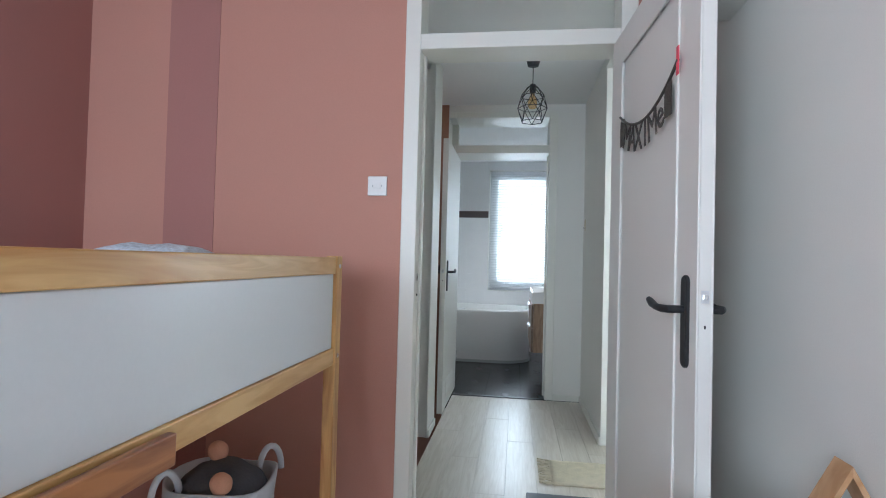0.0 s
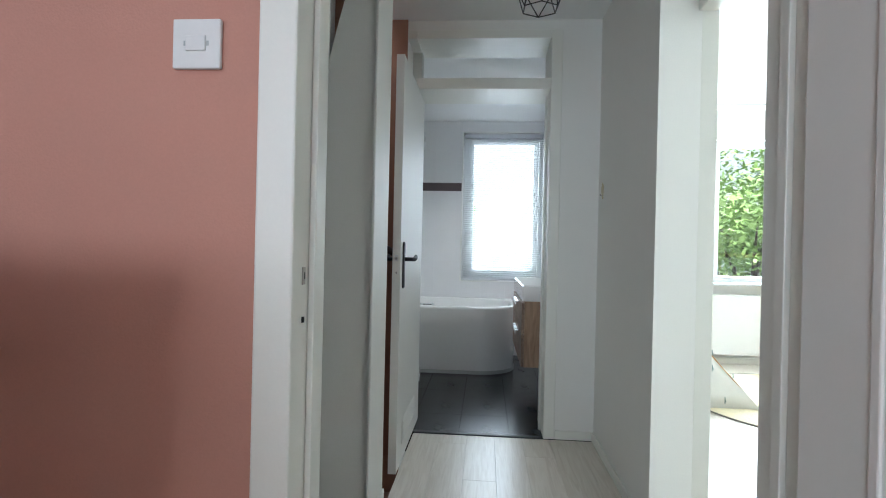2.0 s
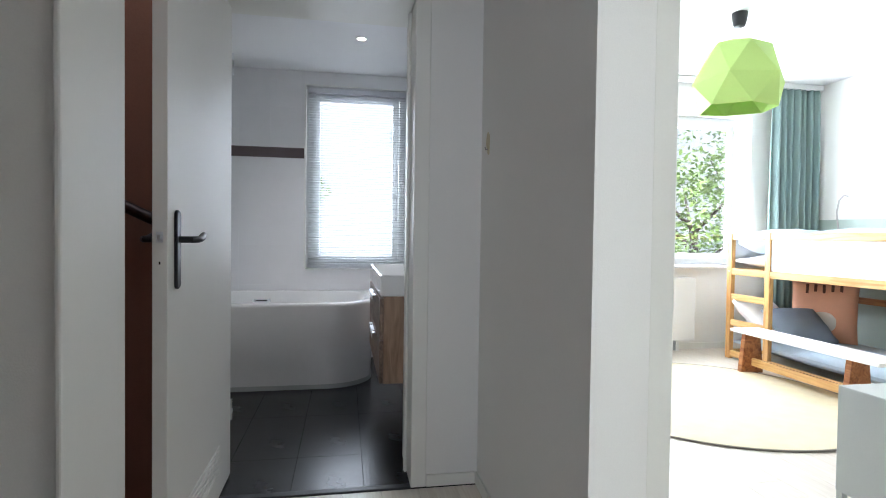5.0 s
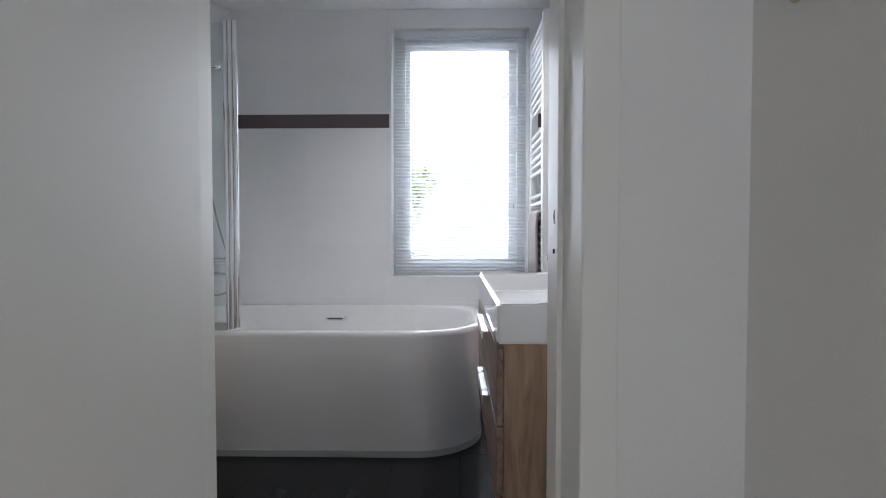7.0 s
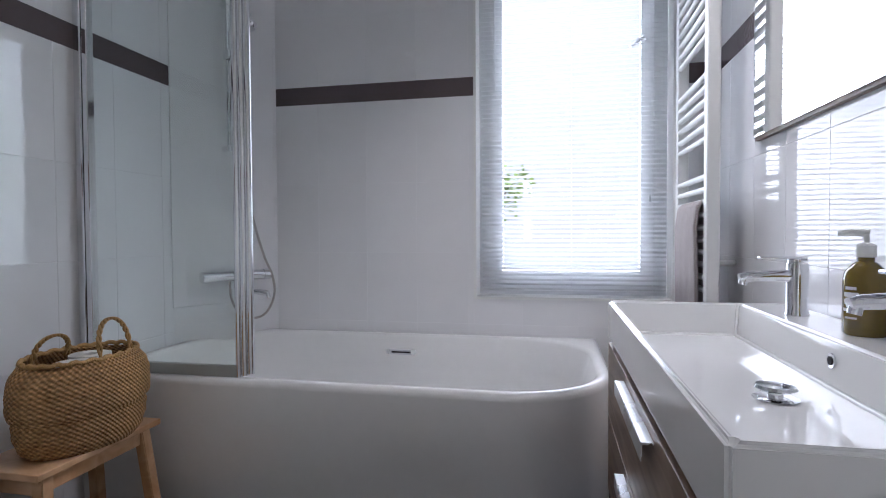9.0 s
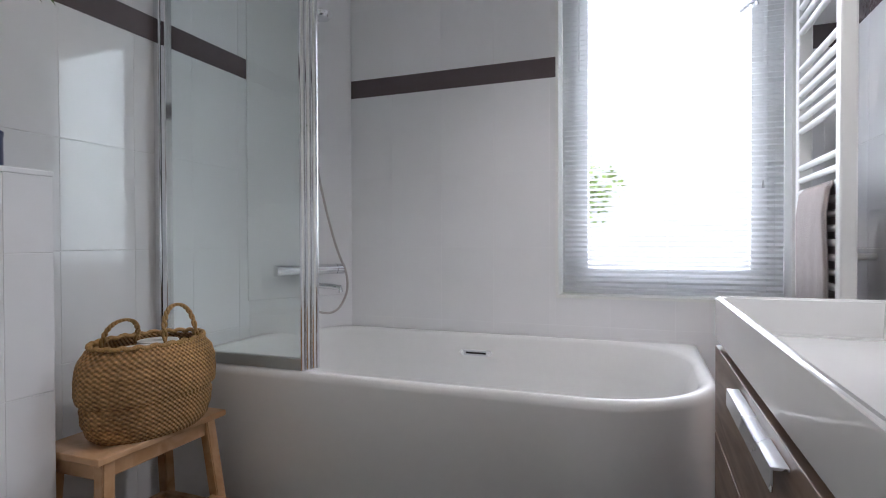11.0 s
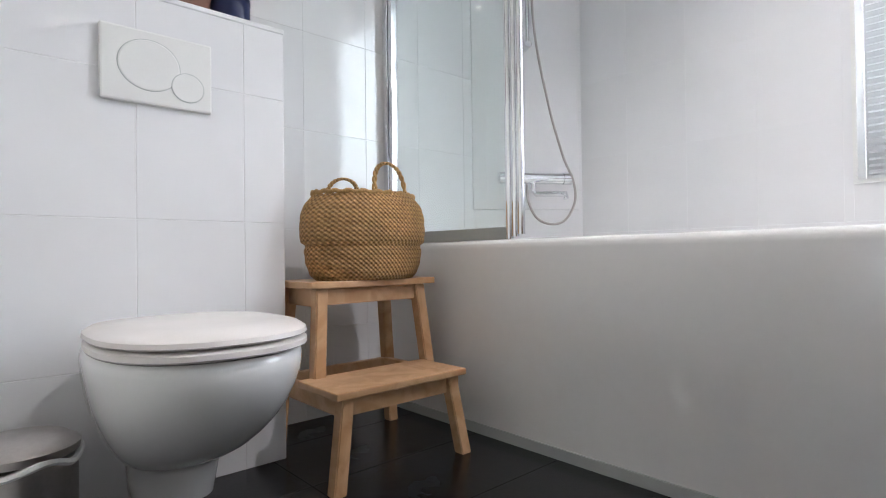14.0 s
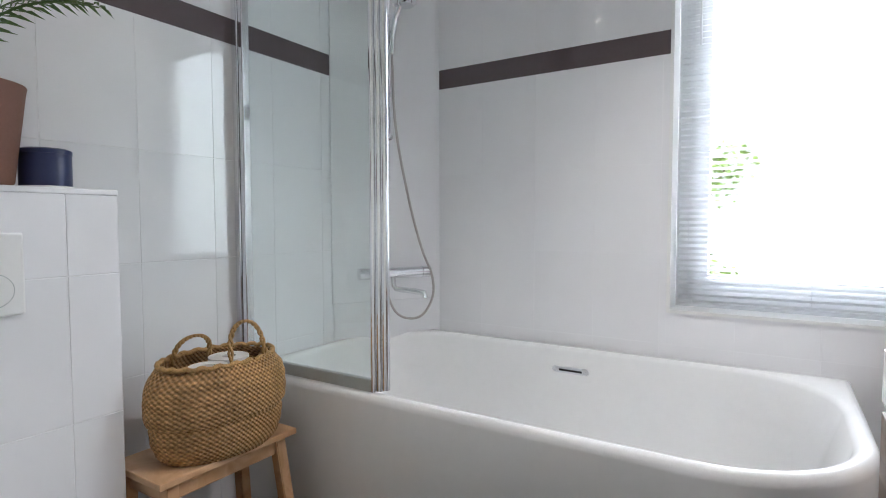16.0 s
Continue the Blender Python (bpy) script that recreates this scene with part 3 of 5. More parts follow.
# ---- windows ----
def window(name, x0, x1, z0, z1, bars, label, open_bar=None):
    e = thing(name, label, "window", kind="structure")
    y0, y1 = 6.98, 7.04
    f = 0.06
    part("window_frame", boxes((x0, y0, z0, x0 + f, y1, z1), bevel=0.004), FRAME, e)
    part("window_frame", boxes((x1 - f, y0, z0, x1, y1, z1), bevel=0.004), FRAME, e)
    part("window_frame", boxes((x0 + f, y0, z0, x1 - f, y1, z0 + f), bevel=0.004), FRAME, e)
    part("window_frame", boxes((x0 + f, y0, z1 - f, x1 - f, y1, z1), bevel=0.004), FRAME, e)
    edges = [x0 + f] + [v for b in bars for v in b] + [x1 - f]
    for b0, b1 in bars:
        part("mullion", boxes((b0, y0, z0 + f, b1, y1, z1 - f), bevel=0.004), FRAME, e)
    for a, b in zip(edges[::2], edges[1::2]):
        p = part("pane", boxes((a, 7.008, z0 + f, b, 7.014, z1 - f)), GLASS, e, "clear window pane")
        p.visible_shadow = False
    return e


win_bath = window("window_1", -0.25, 0.61, 0.77, 2.32, [], "white framed bathroom window with a blind")
part("sash", boxes((-0.19, 6.955, 0.83, -0.135, 6.995, 2.26), (0.49, 6.955, 0.83, 0.545, 6.995, 2.26), (-0.135, 6.955, 0.83, 0.49, 6.995, 0.885), (-0.135, 6.955, 2.205, 0.49, 6.995, 2.26)), FRAME, win_bath)
part("catch", tube(bmesh.new(), [(0.51, 6.95, 1.93), (0.50, 6.93, 1.94), (0.44, 6.93, 1.90)], 0.008, 8), ALU, win_bath)
part("window_trim", boxes((-0.262, 6.862, 0.758, -0.25, 6.98, 2.332), (0.61, 6.862, 0.758, 0.622, 6.98, 2.332), (-0.25, 6.862, 0.758, 0.61, 6.98, 0.77), (-0.25, 6.862, 2.32, 0.61, 6.98, 2.332)), PLASTIC, win_bath, "white reveal lining")
win_room = window("window_2", 1.60, 4.02, 0.82, 2.27, [(2.32, 2.40), (3.07, 3.20)], "wide white framed bedroom window over trees")
part("sash", boxes((3.22, 6.955, 0.88, 3.26, 6.995, 2.21), (3.84, 6.955, 0.88, 3.88, 6.995, 2.21), (3.26, 6.955, 0.88, 3.84, 6.995, 0.93), (3.26, 6.955, 2.16, 3.84, 6.995, 2.21)), FRAME, win_room)
part("window_sill", boxes((1.56, 6.74, 0.795, 4.06, 6.978, 0.82), bevel=0.004), FRAME, win_room, "white window sill")

# ---- bathroom ----
box_wall = structure("wall_cistern", boxes((-1.5205, 4.722, 0, -1.2512, 5.4188, 1.156)), GROUT, "tiled half-height wall that holds the cistern")
structure("cistern_ledge", boxes((-1.52, 4.722, 1.158, -1.248, 5.422, 1.172), bevel=0.003), TILE, "white ledge on the half-height tiled wall", "ledge")
bm = bmesh.new()
prism(bm, [(-1.52, 6.43), (-1.262, 6.868), (-1.52, 6.868)], 0.0, 2.44)
corner = structure("wall_shower_corner", bm, TILE, "white tiled slanting corner behind the shower")


def tub_outline(inset, z, left=-1.515, front=5.935, right=0.295, back=6.862, r=0.34):
    x0, y0, x1, y1 = left + inset, front + inset, right - inset, back - inset
    r = max(r - inset, 0.05)
    pts = [(x0, y1, z), (x0, y0, z)]
    for i in range(13):
        a = radians(-90 + i * 7.5)
        pts.append((x1 - r + r * math.cos(a), y0 + r + r * math.sin(a), z))
    pts.append((x1, y1, z))
    return pts


bathtub = thing("bathtub", "large white acrylic bathtub with a rounded corner against the walls", "bathtub")
bm = bmesh.new()
outer = [tub_outline(0.012, 0.03), tub_outline(0.012, 0.05), tub_outline(0.0, 0.30), tub_outline(0.0, 0.566), tub_outline(0.002, 0.577), tub_outline(0.007, 0.586), tub_outline(0.014, 0.591), tub_outline(0.022, 0.593)]
rows = [[bm.verts.new(p) for p in lp] for lp in outer]
n_out = len(rows[0])
for a, b in zip(rows, rows[1:]):
    for k in range(n_out):
        bm.faces.new((a[k], a[(k + 1) % n_out], b[(k + 1) % n_out], b[k]))
hole = []
for cx, cy, rr, a0 in ((0.267 - 0.315, 6.822 - 0.315, 0.315, 0), (-1.47 + 0.36, 6.822 - 0.36, 0.36, 90), (-1.47 + 0.14, 5.962 + 0.14, 0.14, 180), (0.267 - 0.315, 5.962 + 0.315, 0.315, 270)):
    hole += [(cx + rr * math.cos(radians(a0 + k * 6)), cy + rr * math.sin(radians(a0 + k * 6))) for k in range(16)]
levels = [(1.0, 0.593), (0.988, 0.589), (0.975, 0.577), (0.93, 0.45), (0.86, 0.28), (0.76, 0.17), (0.60, 0.14)]
inner = [[bm.verts.new((-0.60 + (x + 0.60) * s, 6.40 + (y - 6.40) * (s if s > 0.9 else s * 0.95), z)) for x, y in hole] for s, z in levels]
for a, b in zip(inner, inner[1:]):
    for k in range(64):
        bm.faces.new((a[k], b[k], b[(k + 1) % 64], a[(k + 1) % 64]))
bm.faces.new(inner[-1][::-1])
rim_edges = [bm.edges.get((rows[-1][k], rows[-1][(k + 1) % n_out])) for k in range(n_out)] + [bm.edges.get((inner[0][k], inner[0][(k + 1) % 64])) for k in range(64)]
bmesh.ops.triangle_fill(bm, edges=rim_edges, use_beauty=True)
bmesh.ops.recalc_face_normals(bm, faces=bm.faces)
part("shell", bm, TUB, bathtub, smooth=True)
bm = bmesh.new()
loft(bm, [tub_outline(0.006, 0.0), tub_outline(0.006, 0.03)])
part("plinth", bm, GREYLAC, bathtub, "thin grey trim along the floor")
bm = bmesh.new()
prism(bm, [(-0.66, 0), (-0.65, -0.012), (-0.52, -0.012), (-0.51, 0), (-0.52, 0.012), (-0.65, 0.012)], 0, 0.006)
over = part("overflow", bm, ALU, bathtub, "steel overflow slot")
over.matrix_local = pose(0, 6.752, 0.52, 98, 0, 0)
slot = part("overflow_slot", boxes((-0.63, -0.004, 0.006, -0.54, 0.004, 0.0075)), DARK, over)

# the shower panel in the slanting corner: its own frame, x along the panel, y out of the wall
u = Vector((0.258, 0.438, 0)).normalized()
shower_turn = math.degrees(math.atan2(u.y, u.x))
panel = thing("backing_board", "white board behind the shower mixer in the slanting corner", "wall board", (-1.391, 6.649, 0), shower_turn)
part("board", boxes((-0.262, -0.009, 0.745, 0.235, -0.001, 2.435), bevel=0.003), TILE, panel)
mixer = thing("shower_mixer", "chrome thermostatic shower mixer with bath spout on the slanting corner", "shower mixer", (-1.391, 6.649, 0), shower_turn)
bm = tube(bmesh.new(), [(-0.125, -0.075, 0.875), (-0.09, -0.075, 0.875), (0.09, -0.075, 0.875), (0.125, -0.075, 0.875)], 0.024, 20)
part("body", bm, CHROME, mixer, smooth=True)
for s in (-1, 1):
    part("knob", tube(bmesh.new(), [(s * 0.126, -0.075, 0.875), (s * 0.165, -0.075, 0.875)], 0.026, 20), CHROME, mixer, smooth=True)
    part("wall_union", tube(bmesh.new(), [(s * 0.075, -0.075, 0.875), (s * 0.075, -0.008, 0.875)], 0.018, 16), CHROME, mixer, smooth=True)
part("spout", tube(bmesh.new(), [(-0.01, -0.075, 0.855), (-0.01, -0.078, 0.82), (0.0, -0.085, 0.805), (0.06, -0.16, 0.80), (0.085, -0.19, 0.795), (0.087, -0.193, 0.775)], [0.012, 0.012, 0.012, 0.012, 0.013, 0.012], 14), CHROME, mixer, smooth=True)
shower = thing("hand_shower", "chrome shower rail with hand shower and hose", "shower", (-1.391, 6.649, 0), shower_turn)
part("rail", tube(bmesh.new(), [(-0.02, -0.055, 1.45), (-0.02, -0.055, 2.13)], 0.010, 14), CHROME, shower, smooth=True)
for z in (1.46, 2.12):
    part("rail_bracket", tube(bmesh.new(), [(-0.02, -0.008, z), (-0.02, -0.07, z)], 0.015, 14), CHROME, shower, smooth=True)
part("slider", boxes((-0.04, -0.10, 1.86, 0.0, -0.04, 1.90), bevel=0.006), CHROME, shower)
bm = tube(bmesh.new(), [(-0.02, -0.10, 1.80), (-0.02, -0.105, 1.87), (-0.01, -0.125, 1.95), (0.0, -0.16, 2.0)], [0.009, 0.011, 0.013, 0.014], 14)
lathe(bm, [(0.0, -0.02), (0.04, -0.02), (0.05, -0.008), (0.05, 0.004), (0.03, 0.014), (0.0, 0.016)], 24, (0.005, -0.175, 2.0))
part("shower_head", bm, CHROME, shower, "chrome hand shower", smooth=True)
hose = []
ctrl = [(-0.02, -0.10, 1.80), (0.0, -0.09, 1.5), (0.06, -0.085, 1.2), (0.12, -0.09, 0.98), (0.165, -0.10, 0.86), (0.165, -0.11, 0.77), (0.12, -0.115, 0.695), (0.06, -0.11, 0.675), (0.0, -0.095, 0.70), (-0.035, -0.085, 0.77), (-0.04, -0.078, 0.85)]
for i in range(len(ctrl) - 1):
    p = [Vector(ctrl[max(0, min(len(ctrl) - 1, i + k))]) for k in (-1, 0, 1, 2)]
    for s in range(6):
        t = s / 6
        hose.append(0.5 * ((2 * p[1]) + (p[2] - p[0]) * t + (2 * p[0] - 5 * p[1] + 4 * p[2] - p[3]) * t * t + (3 * p[1] - p[0] - 3 * p[2] + p[3]) * t ** 3))
part("hose", tube(bmesh.new(), hose + [Vector(ctrl[-1])], 0.0055, 10), STEEL, shower, "ribbed metal hose", smooth="all")

# glass screen on the tub's edge
screen = thing("bath_screen", "folding clear glass bath screen with chrome profiles", "bath screen")
p = part("pane", boxes((-1.47, 5.962, 0.63, -0.905, 5.967, 2.02)), SCREEN, screen, "clear glass pane")
part("wall_profile", boxes((-1.519, 5.945, 0.605, -1.49, 5.985, 2.02), bevel=0.004), CHROME, screen)
part("wall_profile", boxes((-1.489, 5.95, 0.61, -1.468, 5.98, 2.02), bevel=0.003), CHROME, screen)
part("bottom_seal", boxes((-1.468, 5.955, 0.592, -0.91, 5.973, 0.63), bevel=0.003), GREYLAC, screen)
for i, x in enumerate((-0.915, -0.893, -0.871)):
    part("end_profile", tube(bmesh.new(), [(x, 5.966, 0.594 + 0.006 * i), (x, 5.966, 2.03)], 0.0115, 12), CHROME, screen, smooth=True)

# washbasin and its cabinet
basin = thing("washbasin", "wide white ceramic washbasin with square edges on the cabinet", "washbasin")
bx0, bx1, by0, by1, bz0, bz1 = 0.262, 0.748, 4.915, 6.03, 0.752, 0.862
bm = bmesh.new()
o = [(bx0, by0), (bx1, by0), (bx1, by1), (bx0, by1)]
i0 = [(bx0 + 0.014, by0 + 0.014), (bx1 - 0.135, by0 + 0.014), (bx1 - 0.135, by1 - 0.014), (bx0 + 0.014, by1 - 0.014)]
i1 = [(bx0 + 0.03, by0 + 0.05), (bx1 - 0.155, by0 + 0.05), (bx1 - 0.155, by1 - 0.06), (bx0 + 0.03, by1 - 0.06)]
ring = lambda pts, z: [bm.verts.new((x, y, z)) for x, y in pts]
A, B, C, D = ring(o, bz0), ring(o, bz1), ring(i0, bz1), ring(i1, bz1 - 0.085)
for a, b in ((A, B), (B, C), (C, D)):
    for k in range(4):
        bm.faces.new((a[k], a[(k + 1) % 4], b[(k + 1) % 4], b[k]))
bm.faces.new(A[::-1])
bm.faces.new(D)
bmesh.ops.bevel(bm, geom=list(bm.edges), offset=0.006, segments=3, affect="EDGES", clamp_overlap=True)
part("bowl", bm, CERAMIC, basin, smooth=True)
bm = bmesh.new()
lathe(bm, [(0.0, 0.0), (0.034, 0.0), (0.036, 0.002), (0.030, 0.004), (0.0, 0.004)], 28, (0.472, 5.37, 0.7775))
lathe(bm, [(0.012, 0.004), (0.012, 0.014), (0.028, 0.016), (0.033, 0.019), (0.030, 0.024), (0.0, 0.027)], 28, (0.472, 5.37, 0.7775))
part("drain_plug", bm, CHROME, basin, "raised chrome drain plug", smooth=True)
bm = tube(bmesh.new(), [(0.603, 5.47, 0.825), (0.599, 5.47, 0.825)], 0.014, 20)
part("overflow_ring", bm, CHROME, basin)
part("overflow_hole", tube(bmesh.new(), [(0.600, 5.47, 0.825), (0.5975, 5.47, 0.825)], 0.008, 16), DARK, basin)

cabinet = thing("vanity_cabinet", "oak veneer washbasin cabinet with two drawers", "bathroom cabinet")
part("body", boxes((0.282, 4.922, 0.30, 0.749, 6.025, 0.751), bevel=0.0015), OAK, cabinet)
for z0, z1 in ((0.302, 0.520), (0.526, 0.738)):
    d = part("drawer", boxes((0.262, 4.924, z0, 0.281, 6.023, z1), bevel=0.0015), OAKFRONT, cabinet, "grey-brown oak drawer front")
    part("handle", boxes((0.240, 5.28, z1 - 0.022, 0.2615, 5.66, z1 - 0.018), (0.240, 5.28, z1 - 0.05, 0.243, 5.66, z1 - 0.018), bevel=0.0008), ALU, d, "aluminium grip strip")


def mixer_tap(y):
    e = thing("basin_tap", "chrome single-lever basin mixer tap", "tap", (0.675, y, 0.862), 0, "taps on the washbasin")
    bm = lathe(bmesh.new(), [(0.0, 0.0), (0.026, 0.0), (0.026, 0.004), (0.0235, 0.008), (0.0235, 0.085), (0.0225, 0.125), (0.020, 0.128), (0.0, 0.128)], 28)
    part("body", bm, CHROME, e, smooth=True)
    bm = tube(bmesh.new(), [(-0.01, 0, 0.095), (-0.06, 0, 0.094), (-0.11, 0, 0.091), (-0.128, 0, 0.087)], [0.016, 0.0135, 0.012, 0.011], 16)
    part("spout", bm, CHROME, e, smooth=True)
    part("aerator", tube(bmesh.new(), [(-0.118, 0, 0.084), (-0.121, 0, 0.072)], 0.010, 14), CHROME, e, smooth=True)
    part("lever", boxes((-0.085, -0.011, 0.134, 0.02, 0.011, 0.141), bevel=0.003), CHROME, e)
    part("cartridge", lathe(bmesh.new(), [(0.021, 0.128), (0.021, 0.134), (0.0, 0.136)], 24), CHROME, e, smooth=True)
    return e


mixer_tap(5.80)
mixer_tap(5.30)

soap = thing("soap_bottle", "amber glass soap bottle with white pump on the basin", "soap dispenser", (0.692, 5.545, 0.862))
bm = lathe(bmesh.new(), [(0.0, 0.0), (0.034, 0.0), (0.037, 0.004), (0.037, 0.105), (0.034, 0.122), (0.020, 0.138), (0.014, 0.142), (0.014, 0.152), (0.0, 0.152)], 32)
part("bottle", bm, AMBER, soap, smooth=True)
bm = lathe(bmesh.new(), [(0.0165, 0.150), (0.0165, 0.172), (0.012, 0.176), (0.005, 0.178), (0.005, 0.196), (0.0, 0.196)], 20)
tube(bm, [(0.006, 0, 0.196), (-0.02, 0.012, 0.198), (-0.04, 0.02, 0.195)], [0.008, 0.007, 0.005], 10)
part("pump", bm, PLASTIC, soap, "white pump", smooth=True)
for i, (w, h) in enumerate(((0.022, 0.006), (0.03, 0.009), (0.03, 0.009), (0.034, 0.006), (0.024, 0.004))):
    z = 0.088 - i * 0.014
    bm = bmesh.new()
    n = 6
    arcs = [(radians(205 - (k / n - 0.5) * w / 0.0372 * 57.3 * 1.0), k) for k in range(n + 1)]
    vs = [[bm.verts.new((0.0374 * math.cos(a), 0.0374 * math.sin(a), z + dz)) for dz in (0, h)] for a, k in arcs]
    for a, b in zip(vs, vs[1:]):
        bm.faces.new((a[0], b[0], b[1], a[1]))
    part("label_line", bm, PLASTIC, soap)

# towel radiator beside the window
rad = thing("towel_radiator", "white tubular towel radiator on the wall beside the window", "towel radiator", (-0.035, 0, 0))
for y in (6.36, 6.80):
    part("upright", boxes((0.646, y - 0.021, 0.80, 0.690, y + 0.021, 2.22), bevel=0.006), PLASTIC, rad)
z = 0.86
while z < 2.2:
    if not (1.30 < z < 1.36 or 1.62 < z < 1.72):
        part("tube", tube(bmesh.new(), [(0.657, 6.377, z), (0.657, 6.783, z)], 0.011, 12), PLASTIC, rad, smooth=True)
    z += 0.044
for z in (0.95, 2.1):
    part("bracket", tube(bmesh.new(), [(0.684, 6.5, z), (0.785, 6.5, z)], 0.010, 10), PLASTIC, rad)
towel = thing("towel", "taupe woven towel folded over the radiator", "towel", (-0.035, 0, 0))
bm = bmesh.new()
prof = [(0.625, 0.72), (0.622, 0.90), (0.620, 1.08), (0.628, 1.155), (0.645, 1.175), (0.662, 1.17), (0.668, 1.14), (0.672, 0.95), (0.676, 0.80)]
rows = []
for j in range(25):
    y = 6.40 + 0.30 * j / 24
    rows.append([bm.verts.new((x + 0.006 * math.sin(j * 0.9 + zz * 9) * (1.2 - zz), y + 0.004 * math.sin(zz * 20), zz)) for x, zz in prof])
for a, b in zip(rows, rows[1:]):
    for k in range(len(prof) - 1):
        bm.faces.new((a[k], a[k + 1], b[k + 1], b[k]))
tw = part("cloth", bm, TOWEL, towel, smooth="all")
md = tw.modifiers.new("thick", "SOLIDIFY")
md.thickness = 0.012

# mirror over the basin
mirror = thing("wall_mirror", "frameless rectangular mirror with a brown lower edge", "mirror")
part("backing", boxes((0.733, 4.95, 1.352, 0.749, 6.26, 2.05)), OAKFRONT, mirror, "dark brown backing edge")
part("glass", boxes((0.727, 4.952, 1.362, 0.7325, 6.258, 2.048)), MIRROR, mirror, "silvered mirror glass")

# venetian blind
blind = thing("venetian_blind", "lowered white venetian blind in the bathroom window", "blind")
part("head_rail", boxes((-0.232, 6.885, 2.27, 0.598, 6.925, 2.312), bevel=0.003), BLIND, blind)
slat_me = None
bm = bmesh.new()
ys = [-0.0125, -0.006, 0.0, 0.006, 0.0125]
up = [[bm.verts.new((x, y, 0.0016 - 10 * y * y + d)) for y in ys] for d in (0, -0.0005) for x in (-0.228, 0.594)]
for r, s in ((0, 1), (3, 2)):
    for k in range(4):
        bm.faces.new((up[r][k], up[s][k], up[s][k + 1], up[r][k + 1]))
first = part("slat", bm, BLIND, blind, smooth="all")
first.rotation_euler = (radians(23), 0, 0)
z, count = 0.815, 0
first.location = (0, 6.905, z)
while z < 2.255:
    z += 0.0213
    s = first.copy()
    s.location = (0, 6.905, z)
    scene.collection.objects.link(s)
part("bottom_rail", boxes((-0.228, 6.894, 0.785, 0.594, 6.916, 0.799), bevel=0.003), BLIND, blind)
for x in (-0.195, 0.183, 0.56):
    for y in (6.8915, 6.9185):
        part("ladder_cord", tube(bmesh.new(), [(x, y, 0.79), (x, y, 2.275)], 0.0008, 5), BLIND, blind)
part("wand", tube(bmesh.new(), [(-0.165, 6.880, 2.27), (-0.165, 6.879, 1.72)], 0.004, 8), FRAME, blind, "clear tilt wand")
part("pull_cord", tube(bmesh.new(), [(0.52, 6.882, 2.27), (0.52, 6.882, 1.22)], 0.0012, 6), BLIND, blind)
part("cord_tassel", lathe(bmesh.new(), [(0.0, 0.03), (0.002, 0.03), (0.006, 0.0), (0.0, 0.0)], 10, (0.52, 6.882, 1.20)), GREYLAC, blind)

# toilet
toilet = thing("toilet", "wall-hung white ceramic toilet with closed lid", "toilet")
tx, ty = -1.25, 5.105


def bowl_loop(length, half, z, back=0.0, n=2.4):
    pts = []
    for k in range(40):
        a = 2 * math.pi * k / 40
        c, s = math.cos(a), math.sin(a)
        ex = length / 2 * math.copysign(abs(c) ** (2 / (n if c > 0 else 3.2)), c) + length / 2 + back
        pts.append((tx + ex, ty + half * math.copysign(abs(s) ** (2 / 2.3), s), z))
    return pts


bm = bmesh.new()
loft(bm, [bowl_loop(*c) for c in ((0.17, 0.074, 0.03), (0.195, 0.080, 0.04), (0.208, 0.084, 0.08), (0.218, 0.088, 0.115), (0.226, 0.090, 0.126), (0.245, 0.098, 0.132), (0.285, 0.112, 0.148), (0.34, 0.131, 0.176), (0.388, 0.147, 0.208),
                                  (0.426, 0.160, 0.24), (0.458, 0.170, 0.272), (0.482, 0.177, 0.305), (0.496, 0.182, 0.335), (0.500, 0.184, 0.355), (0.498, 0.183, 0.370), (0.492, 0.179, 0.377))])
part("bowl", bm, CERAMIC, toilet, smooth=True)
bm = bmesh.new()
loft(bm, [bowl_loop(0.442, 0.180, 0.381, 0.06), bowl_loop(0.450, 0.185, 0.385, 0.06), bowl_loop(0.450, 0.185, 0.394, 0.06), bowl_loop(0.442, 0.180, 0.398, 0.06)])
part("seat", bm, SEAT, toilet, smooth=True)
bm = bmesh.new()
loft(bm, [bowl_loop(0.447, 0.182, 0.402, 0.055), bowl_loop(0.454, 0.186, 0.406, 0.055), bowl_loop(0.452, 0.185, 0.414, 0.055), bowl_loop(0.425, 0.173, 0.422, 0.068), bowl_loop(0.29, 0.11, 0.427, 0.135)])
part("lid", bm, SEAT, toilet, smooth=True)
for s in (-1, 1):
    part("hinge", tube(bmesh.new(), [(tx + 0.045, ty + s * 0.075 - 0.02, 0.396), (tx + 0.045, ty + s * 0.075 + 0.02, 0.396)], 0.012, 12), SEAT, toilet, smooth=True)
flush = thing("flush_plate", "white flush plate with two round buttons above the toilet", "flush plate", (0, 0, -0.011))
part("plate", boxes((-1.249, 4.985, 0.915, -1.236, 5.225, 1.085), bevel=0.005), PLASTIC, flush)
